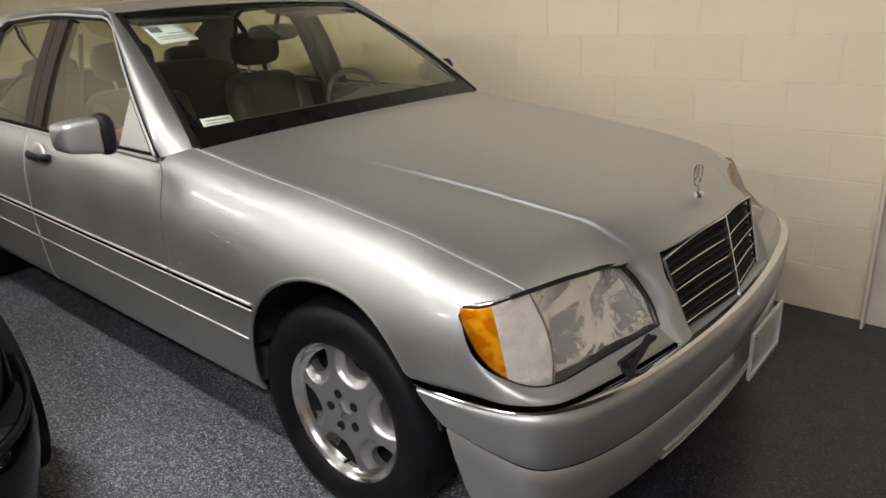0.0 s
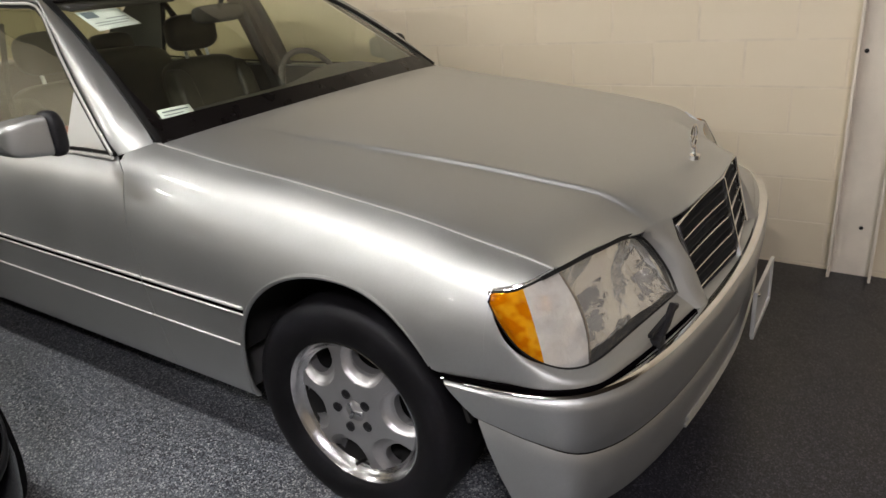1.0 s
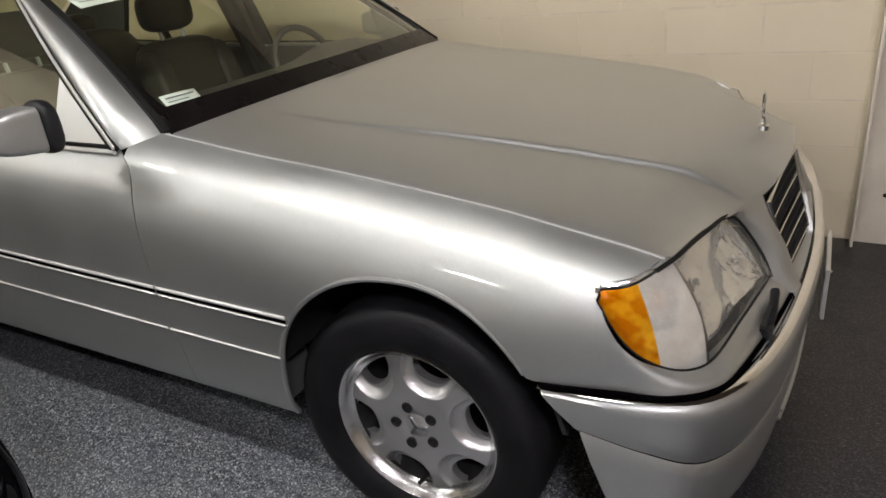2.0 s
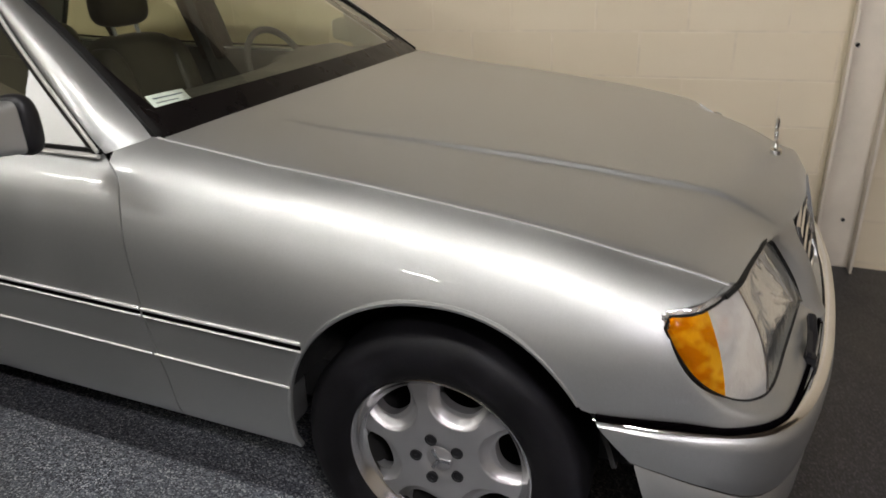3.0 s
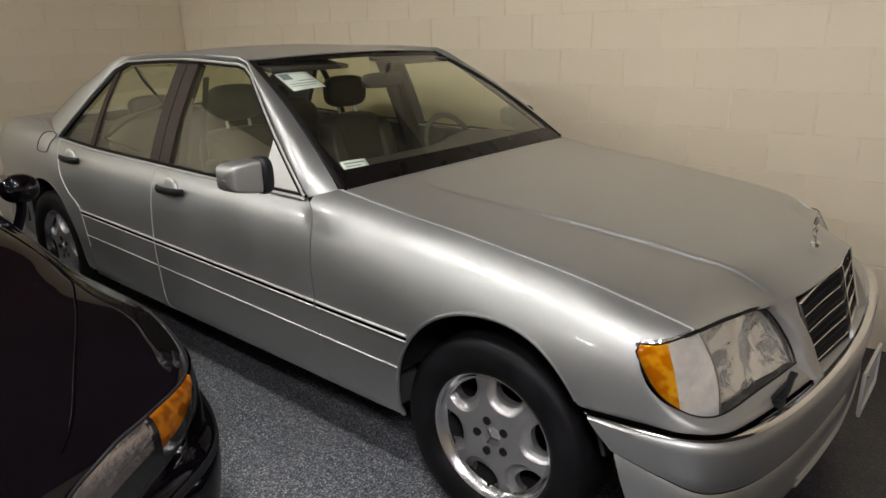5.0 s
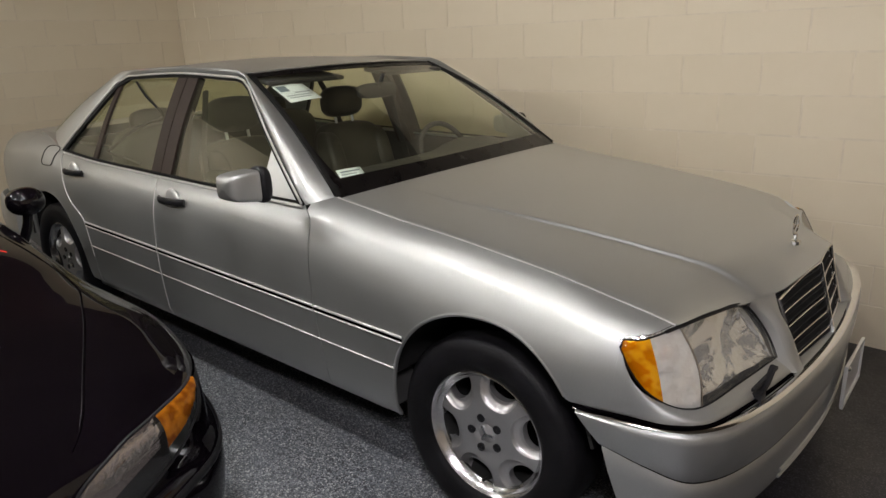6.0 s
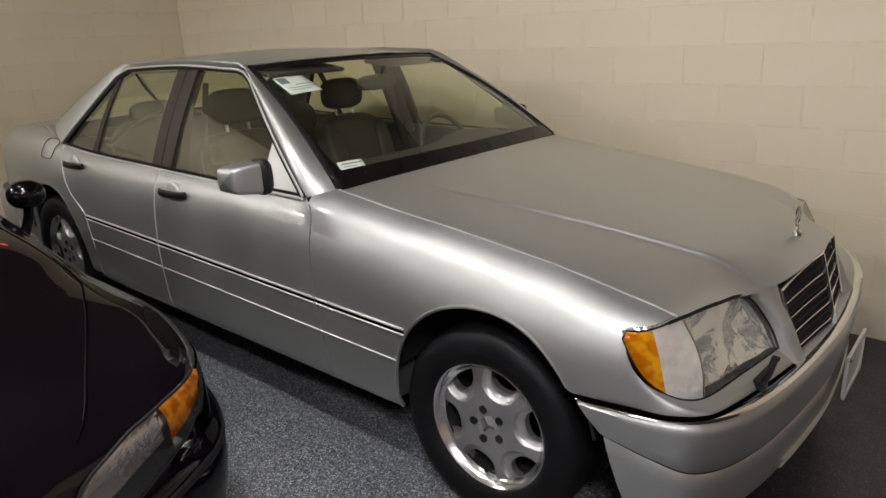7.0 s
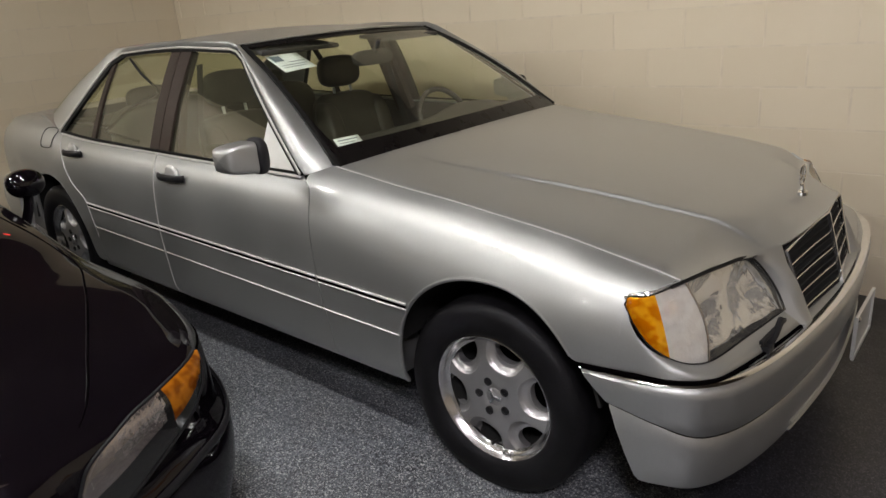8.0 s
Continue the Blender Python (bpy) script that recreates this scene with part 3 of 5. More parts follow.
def mirror(owner, sg, folded):
    # silver corner piece in the window
    tri = []
    for h, x0, x1 in ((0.0, -0.845, -1.085), (0.15, -0.933, -1.085), (0.3, -1.02, -1.085), (0.40, -1.079, -1.085)):
        tri.append([green(x0 + (x1 - x0) * j / 4, h, sg, 0.006) for j in range(5)])
    part("mirror_base", sheet(tri), SILVER, owner, thick=0.012)
    c = Vector((-1.06, sg * 0.92, 1.07)) if folded else Vector((-0.895, sg * 0.992, 1.075))
    part("mirror_joint", blob(c, 0.050, 0.027, 0.066, 3.0), DARK, owner, "black folding joint of the mirror")
    rows = []
    for w, sx, zt, zl in ((0.0, 0.044, 0.050, -0.050), (0.006, 0.052, 0.057, -0.056), (0.060, 0.053, 0.054, -0.050), (0.092, 0.050, 0.049, -0.044), (0.106, 0.045, 0.042, -0.036), (0.113, 0.034, 0.029, -0.024), (0.115, 0.0006, 0.004, 0.003)):
        ring = []
        for a in range(36):
            t = 2 * math.pi * a / 36
            q = 0.26
            cx = math.copysign(abs(math.cos(t)) ** q, math.cos(t)) * sx
            cz = abs(math.sin(t)) ** q * (zt if math.sin(t) > 0 else zl)
            v = Vector((cx - 0.012 - 0.22 * w, sg * (0.020 + w), cz))
            ring.append(c + (Matrix.Rotation(sg * radians(75), 3, "Z") @ v if folded else v))
        rows.append(ring)
    part("mirror_housing", sheet(rows, close_v=True), SILVER, owner, "silver mirror housing")
    if not folded:
        part("mirror_glass", box(c.x - 0.082, c.y + sg * 0.075, c.z + 0.004, 0.006, 0.085, 0.08, 0.003), POLISHED, owner)


def blob(c, rx, ry, rz, p=2.0, n=24, m=14):
    """A rounded box: p 2 is an ellipsoid, more is squarer."""
    f = lambda v: math.copysign(abs(v) ** (2 / p), v)
    rows = []
    for i in range(m + 1):
        b = -math.pi / 2 + math.pi * i / m
        rows.append([Vector(c) + Vector((rx * f(math.cos(b)) * f(math.cos(2 * math.pi * j / n)), ry * f(math.cos(b)) * f(math.sin(2 * math.pi * j / n)), rz * f(math.sin(b)))) for j in range(n)])
    bm = sheet(rows, close_v=True)
    bmesh.ops.remove_doubles(bm, verts=bm.verts, dist=1e-5)
    return bm


A_LINE = lambda h: -0.835 - 0.585 * h
C_LINE = lambda h: -2.865 + 0.40 * h**1.15


def windows(owner, sg, which):
    if which == "front":
        part("side_glass", green_sheet(lambda h: A_LINE(h) - 0.02, lambda h: -1.765, 0.0, 0.955, sg, -0.012), GLASS, owner, "lightly tinted side window")
        part("door_pillar", green_sheet(lambda h: -1.76, lambda h: -1.842, 0.0, 0.985, sg, 0.002, 4), PILLAR, owner, "dark brown door pillar", thick=0.01)
        run = [green(A_LINE(h / 10), h / 10, sg, 0.002) for h in range(0, 10)] + [green(-1.40 - 0.02, 0.965, sg, 0.002)] + [green(-1.47 - 0.39 * k / 4, 0.985, sg, 0.002) for k in range(5)]
        part("window_seal", sweep(run, 0.014, 0.018, (0, sg, 0)), RUBBER, owner)
        part("window_trim", sweep([p + Vector((0.012, sg * 0.012, 0.010)) for p in run], 0.011, 0.008, (0, sg, 0), sides=8), ALLOY, owner, "bright strip round the window")
        x0, x1 = -0.826, -1.845
    else:
        part("side_glass", green_sheet(lambda h: -1.91, lambda h: max(C_LINE(h), -2.485), 0.0, 0.955, sg, -0.012), GLASS, owner, "lightly tinted side window")
        part("door_pillar", green_sheet(lambda h: -1.848, lambda h: -1.925, 0.0, 0.985, sg, 0.002, 4), PILLAR, owner, "dark brown door pillar", thick=0.01)
        part("divider", green_sheet(lambda h: -2.478, lambda h: max(C_LINE(h) + 0.0, -2.52), 0.0, 0.95, sg, 0.0, 4), PILLAR, owner, thick=0.012)
        part("quarter_glass", green_sheet(lambda h: -2.515, lambda h: min(-2.516, C_LINE(h) + 0.02), 0.0, 0.86, sg, -0.010), GLASS, owner)
        run = [green(-1.85 - 0.56 * k / 5, 0.985, sg, 0.002) for k in range(6)] + [green(C_LINE(h / 10), h / 10, sg, 0.002) for h in range(9, -1, -1)]
        part("window_seal", sweep(run, 0.018, 0.018, (0, sg, 0)), RUBBER, owner)
        part("window_trim", sweep([p + Vector((-0.010 * max(0, min(1, (-2.4 - p.x) / 0.1)), sg * 0.012, 0.010)) for p in run], 0.009, 0.007, (0, sg, 0), sides=8), ALLOY, owner, "bright strip round the window")
        x0, x1 = -1.85, -2.85
    belt = [green(x0 + (x1 - x0) * k / 12, -0.005, sg, 0.010) for k in range(13)]
    part("belt_trim", sweep(belt, 0.011, 0.012, (0, 0, 1), sides=8), ALLOY, owner, "bright strip along the belt line")
    part("belt_seal", sweep([p + Vector((0, -sg * 0.008, 0.012)) for p in belt], 0.010, 0.009, (0, 0, 1)), RUBBER, owner)


doors()

# windscreen edge lines, from the scuttle to the header
def shield_edge(s, sg):
    return Vector((-0.745 - 0.705 * s, sg * (0.776 - 0.172 * s), 1.0 + 0.43 * s + 0.035 * math.sin(math.pi * s)))


def shield(s, v):
    """A point of the windscreen: s 0 at the scuttle, 1 at the header; v -1 to 1 across."""
    e = shield_edge(s, 1)
    bow = 1 - v * v
    return Vector((e.x + (0.11 - 0.035 * s) * bow, e.y * v, e.z + (0.020 - 0.004 * s) * bow))


part("windscreen", sheet([[shield(i / 16, -0.985 + 1.97 * j / 24) for j in range(25)] for i in range(17)]), SHIELD, sedan, "clear windscreen with a dark band")
for sg in (-1, 1):
    part("windscreen_seal", sweep([shield(i / 20, sg * 0.985) + Vector((0, 0, 0.003)) for i in range(21)], 0.020, 0.012, (0, 0, 1)), RUBBER, sedan)
part("windscreen_seal", sweep([shield(1.0, -0.98 + 1.96 * j / 20) for j in range(21)], 0.012, 0.008, (0, 0, 1)), RUBBER, sedan)
for sg in (-1, 1):
    part("band_corner", sheet([[shield(0.02 + 0.40 * i / 12, sg * (0.978 - (0.012 + 0.060 * (1 - i / 12) ** 2.2) * j / 4)) + Vector((0.003, 0, 0.002)) for j in range(5)] for i in range(13)]), BAND, sedan, "black rounded corner of the windscreen band", thick=0.002)
part("top_band", sheet([[shield(0.957 + 0.038 * i / 3, -0.97 + 1.94 * j / 24) + Vector((0.002, 0, 0.002)) for j in range(25)] for i in range(4)]), BAND, sedan, "black band along the windscreen's top", thick=0.002)
part("scuttle", sheet([[shield(-0.03 + 0.125 * i / 3, -0.98 + 1.96 * j / 24) + Vector((0.004, 0, 0.003)) for j in range(25)] for i in range(4)]), BAND, sedan, "black scuttle under the windscreen", thick=0.004)


def rear_edge(s, sg):
    """The edge of the rear window, from the roof down to the boot."""
    return Vector((-2.62 - 0.70 * s, sg * (0.594 + 0.106 * s), 1.436 - 0.332 * s + 0.022 * math.sin(math.pi * s)))


def rails_and_roof():
    n = 40
    for sg in (-1, 1):
        outer, inner = [], []
        joint = [Vector((seam_x(z), sg * side_y(seam_x(z), z), z)) for z in np.linspace(0.978, 1.003, 9)]
        joint = thread(joint, 9)
        for k in range(n):
            s = k / (n - 1)
            if s < 0.42:
                h = s / 0.42
                o = green(A_LINE(h) + 0.012, h * 0.985, sg, 0.004) + Vector((0.006, 0, 0.006))
                i = shield_edge(h, sg)
            else:
                q = (s - 0.42) / 0.58
                x = -1.43 - 0.96 * q
                o = green(x, 1.0, sg, 0.004) + Vector((0, 0, 0.008))
                i = Vector((-1.45 - 1.17 * q, sg * (0.604 - 0.012 * q), 1.428 + 0.024 * math.sin(math.pi * min(1, q * 0.9 + 0.1)) + 0.006))
            outer.append(o), inner.append(i)
        for k in range(1, 17):
            h = 1 - k / 16
            outer.append(green(C_LINE(h), h * 0.985, sg, 0.006) + Vector((-0.004, 0, 0.006 * h)))
            inner.append(rear_edge(1 - h, sg))
        for k in range(1, 6):
            x = -2.865 - 0.45 * k / 5
            outer.append(Vector((x, sg * (top_y(x) + 0.002), top_z(x) + 0.002)))
            inner.append(rear_edge(1, sg) + Vector((-0.04 * k / 5, sg * 0.02 * k / 5, -0.004 * k / 5)))
        rows = []
        outer[0], inner[0] = joint[0], joint[-1]
        for o, i in zip(outer, inner):
            m = (o + i) / 2 + Vector((0.006, sg * 0.018, 0.020))
            rows.append(thread([o, o.lerp(m, 0.55) + Vector((0, sg * 0.008, 0.004)), m, i.lerp(m, 0.5) + Vector((0, 0, 0.003)), i], 9))
        # the pillar's foot flows out of the wing
        off = [p - q for p, q in zip(joint, rows[0])]
        for r in range(7):
            f = (1 - r / 7) ** 2
            rows[r] = [p + d * f for p, d in zip(rows[r], off)]
        part("roof_rail", sheet(rows), SILVER, sedan, "silver windscreen pillar, roof rail and rear pillar", thick=0.004)
    rows = []
    for k in range(26):
        s = k / 25
        x = -1.45 - 1.20 * s
        w, z = 0.606 - 0.012 * s, 1.434 + 0.024 * math.sin(math.pi * min(1, s * 0.9 + 0.1))
        rows.append([(x + (0.075 * (1 - v * v) if s < 0.05 else 0.075 * (1 - v * v) * (1 - s)) - 0.06 * s * (1 - v * v), w * v, z + (0.018 + 0.016 * math.sin(math.pi * s)) * (1 - v * v)) for v in [-1 + 2 * j / 24 for j in range(25)]])
    part("roof", sheet(rows), SILVER, sedan, "silver roof panel", thick=0.005)
    # sliding roof panel
    rows = [[(-1.62 - 0.44 * i / 8, 0.40 * v, 1.463 + 0.026 * (1 - v * v) * 0.6 + 0.012 * i / 8) for v in [-1 + 2 * j / 12 for j in range(13)]] for i in range(9)]
    part("sliding_roof", sheet(rows), SILVER, sedan, thick=0.004)


rails_and_roof()


def rear_body():
    cx, cz = REAR
    for sg in (-1, 1):
        xs = sorted(set([-2.538, -2.545, -2.552, -2.56, -2.575, -2.595, -2.615, -2.64, -2.862] + [arch_point(math.pi * k / 32, cx, 0)[0] for k in range(33)]
                        + [cx - ARCH_A + 0.0145, -3.5, -3.6, -3.7, -3.8, -3.9, -4.0, -4.1, -4.18, -4.24]))
        shape = side_panel(xs, sg, lambda x: arch_low(x, cx, cz), lambda x: rear_edge_z(x) if x > -2.862 else None)
        q = part("rear_quarter", shape, SILVER, sedan, thick=0.005)
        lip = []
        for k in range(31):
            a = math.radians(-5 + 190 * k / 30)
            x, z = arch_point(a, cx, cz)
            lip.append((x, sg * (side_y(x, z) - 0.008), z))
        part("arch_lip", sweep(lip, 0.018, 0.018, (0, 1, 0), sides=8), SILVER, q)
        if sg < 0:
            part("fuel_flap", sheet([[(-2.91 - 0.13 * i / 4, sg * (side_y(-2.91 - 0.13 * i / 4, 0.968 + 0.092 * j / 4) + 0.003), 0.968 + 0.092 * j / 4) for j in range(5)] for i in range(5)]), SILVER, q, thick=0.004)
            ring = thread([(-2.914, 0, 0.97), (-2.975, 0, 0.964), (-3.036, 0, 0.97), (-3.043, 0, 1.014), (-3.036, 0, 1.056), (-2.975, 0, 1.063), (-2.914, 0, 1.056), (-2.907, 0, 1.014)], 40, True)
            part("flap_gap", sweep([(p.x, sg * (side_y(p.x, p.z) + 0.006), p.z) for p in ring], 0.003, 0.003, (0, sg, 0), closed=True), RUBBER, q)
    part("rear_window", sheet([[(-2.64 - 0.72 * s - 0.06 * (1 - v * v), (0.59 + 0.10 * s) * v, 1.435 - 0.33 * s + 0.02 * math.sin(math.pi * s) + 0.03 * (1 - v * v)) for v in [-1 + 2 * j / 16 for j in range(17)]]
                               for s in [i / 10 for i in range(11)]]), GLASS, sedan)
    rows = []
    for i in range(20):
        x = -3.30 - 0.94 * i / 19
        rows.append([(x - (0.05 * (1 - v * v)), top_y(x) * v, top_z(x) + 0.015 * (1 - v * v)) for v in [-1 + 2 * j / 16 for j in range(17)]])
    part("boot_lid", sheet(rows), SILVER, sedan, thick=0.005)
    rows = []
    for i in range(12):
        z = 0.42 + (top_z(-4.24) - 0.42) * i / 11
        rows.append([(-4.24 - 0.05 * (1 - v * v) - 0.02 * math.sin(math.pi * i / 11), side_y(-4.24, z) * v, z) for v in [-1 + 2 * j / 16 for j in range(17)]])
    part("tail_panel", sheet(rows), SILVER, sedan, thick=0.005)
    pts = [(-3.46, -0.94, 0.55), (-3.9, -0.87, 0.55), (-4.15, -0.77, 0.55), (-4.27, -0.55, 0.55), (-4.31, 0, 0.55), (-4.27, 0.55, 0.55), (-4.15, 0.77, 0.55), (-3.9, 0.87, 0.55), (-3.46, 0.94, 0.55)]
    part("rear_bumper", sweep(thread(pts, 60), 0.06, 0.26, (0, 0, 1), sides=16), SILVER, sedan)


rear_body()


# ---- nose: lamps, grille and bumper ----
LAMP_TOP = [(0.455, 0.886, 0.777), (0.515, 0.868, 0.787), (0.566, 0.786, 0.803), (0.588, 0.672, 0.797), (0.603, 0.595, 0.791), (0.618, 0.520, 0.786), (0.631, 0.465, 0.774), (0.645, 0.430, 0.753), (0.664, 0.410, 0.722), (0.697, 0.398, 0.668), (0.722, 0.402, 0.614)]
LAMP_LOW = [(0.4535, 0.893, 0.766), (0.485, 0.893, 0.705), (0.525, 0.888, 0.655), (0.575, 0.868, 0.620), (0.620, 0.832, 0.602), (0.655, 0.775, 0.602), (0.685, 0.62, 0.606), (0.705, 0.51, 0.608), (0.722, 0.414, 0.611)]
BUMP_LINE = [(0.4535, 0.930, 0.582), (0.50, 0.924, 0.581), (0.56, 0.910, 0.579), (0.61, 0.888, 0.578), (0.655, 0.852, 0.576), (0.69, 0.79, 0.574), (0.73, 0.62, 0.572), (0.752, 0.50, 0.572), (0.768, 0.40, 0.572)]


def lamp_grid(sg, top, low, n=18, m=10, out=0.0, bow=(0.0, 0.0)):
    """A stretch of the lamp's front between two shares of its upper and its lower edge; bow bends its two ends outwards."""
    T, B = thread(sided(LAMP_TOP, sg), 401), thread(sided(LAMP_LOW, sg), 401)

    def at(L, s):
        f = 400 * min(1, max(0, s))
        i = min(399, int(f))
        return L[i].lerp(L[i + 1], f - i)
    rows = []
    for i in range(n):
        q = i / (n - 1)
        row = []
        for j in range(m):
            v = j / (m - 1)
            d = (bow[0] + (bow[1] - bow[0]) * q) * math.sin(math.pi * v)
            t, b = at(T, top[0] + (top[1] - top[0]) * q + d), at(B, low[0] + (low[1] - low[0]) * q + d)
            w = min(1, max(0, ((t + b).x / 2 - 0.50) / 0.12))
            side = Vector((0.4 + 0.5 * w, sg * (0.8 - 0.6 * w), 0))
            row.append(b.lerp(t, v) + side * ((out(q, v) if callable(out) else out) + 0.012 * math.sin(math.pi * v)))
        rows.append(row)
    return sheet(rows)


def on_wing(p, sg):
    """Draws a point near the wing's end on to the wing's surface."""
    k = min(1, max(0, (0.58 - p.x) / 0.08))
    return Vector((p.x, p.y + (sg * side_y(p.x, p.z) - p.y) * k, p.z))


def nose():
    for sg in (-1, 1):
        bowl = lambda u, v, c, w: math.exp(-((u - c) / w) ** 2 - ((v - 0.5) / 0.40) ** 2)
        flutes = lambda u, v: 0.0013 * math.sin(74 * u + 6 * v) * math.sin(27 * v + 11 * u) + 0.0012 * math.sin(23 * u - 9 * v) + 0.0030 * (math.floor(v * 7 + 1.5 * u) % 2) * (v < 0.5)
        back = lamp_grid(sg, (0.0, 1.0), (0.0, 1.0), 90, 30, lambda u, v: -0.024 - 0.060 * bowl(u, v, 0.47, 0.13) - 0.050 * bowl(u, v, 0.76, 0.12) + flutes(u, v))
        lamp = part("headlamp", back, REFLECTOR, sedan, "clear headlamp with an amber corner lens", sharp=60)
        part("amber_lens", lamp_grid(sg, (0.008, 0.108), (0.02, 0.28)), AMBER, lamp, "amber side lens")
        part("turn_lens", lamp_grid(sg, (0.108, 0.238), (0.28, 0.43), bow=(0.0, 0.022)), FROST, lamp, "frosted clear indicator lens")
        part("headlamp_lens", lamp_grid(sg, (0.246, 0.99), (0.44, 0.985), 30, bow=(0.022, 0.0)), LENS, lamp, "clear ribbed headlamp glass")
        T, B = thread(sided(LAMP_TOP, sg), 81), thread(sided(LAMP_LOW, sg), 81)
        if sg < 0:
            inner = thread(sided([(0.626, 0.472, 0.778), (0.637, 0.448, 0.768), (0.644, 0.436, 0.757), (0.663, 0.416, 0.724), (0.696, 0.404, 0.668), (0.722, 0.406, 0.612)], sg), 26)
            part("lamp_seal", sweep([p + Vector((0.004, -0.003, 0.0)) for p in inner], 0.007, 0.010, (0.6, -0.7, 0.2), sides=8), RUBBER, lamp)
            part("lamp_seal", sweep(T[14:58], 0.009, 0.012, (0.5, sg * 0.3, 0.5)), RUBBER, lamp, "broad black rubber over the lamp")
            part("lamp_seal", sweep(T[1:16:2][::-1] + B[1:] + T[:55:-2], 0.005, 0.006, (0.8, sg * 0.5, 0), sides=8), RUBBER, lamp)
        part("side_bulb", blob((0.548, sg * 0.815, 0.735), 0.014, 0.014, 0.018), AMBER, lamp, "orange bulb behind the lens")
        edge = lamp_grid(sg, (0.239, 0.245), (0.432, 0.438), 2, 12, 0.002, (0.022, 0.022))
        part("lamp_divider", edge, DARK_CHROME, lamp, thick=0.005)
        # strip of bodywork under the lamp
        L, M = thread(sided(LAMP_LOW, sg), 61), thread(sided(BUMP_LINE, sg), 61)
        part("nose_panel", sheet([[on_wing(a.lerp(b, j / 6), sg) + Vector((0.010, sg * 0.006, 0)) * math.sin(math.pi * j / 6) * min(1, max(0, (a.x - 0.47) / 0.1)) for j in range(7)] for a, b in zip(L, M)]), SILVER, sedan, thick=0.004)
        if sg < 0:
            lead = [Vector((x, sg * (side_y(x, 0.580) + 0.002), 0.578)) for x in (0.352, 0.385, 0.42)]
            part("nose_gap", sweep(lead + [on_wing(p, sg) + Vector((0.004, sg * 0.003, -0.004)) for p in M], 0.009, 0.010, (0, 0, 1)), GAP, sedan, "black gap above the bumper")
        # sliver of wing above the lamp
        low = curve((0.44, 0.776), (0.455, 0.779), (0.515, 0.789), (0.568, 0.803))
        part("wing_tip", side_panel(list(np.linspace(0.452, 0.566, 9)), sg, lambda x: min(low(x), wing_z(x) - 0.005), None, 10), SILVER, sedan, thick=0.004)
        # lamp wiper
        if sg > 0:
            continue
        part("lamp_wiper", merge(sweep([(0.735, sg * 0.60, 0.575), (0.742, sg * 0.56, 0.60), (0.74, sg * 0.50, 0.622)], 0.022, 0.02, (1, 0, 0), sides=8),
                                 box(0.733, sg * 0.60, 0.573, 0.03, 0.045, 0.03, 0.006),
                                 sweep([(0.728, sg * 0.64, 0.606), (0.742, sg * 0.47, 0.610)], 0.010, 0.010, (0, 0, 1))), DARK, lamp, "black headlamp wiper")


def grille_pt(y, z):
    return Vector((0.700 + 0.062 * (0.765 - z) / 0.23 + 0.040 * (1 - abs(y) / 0.345), y, z))


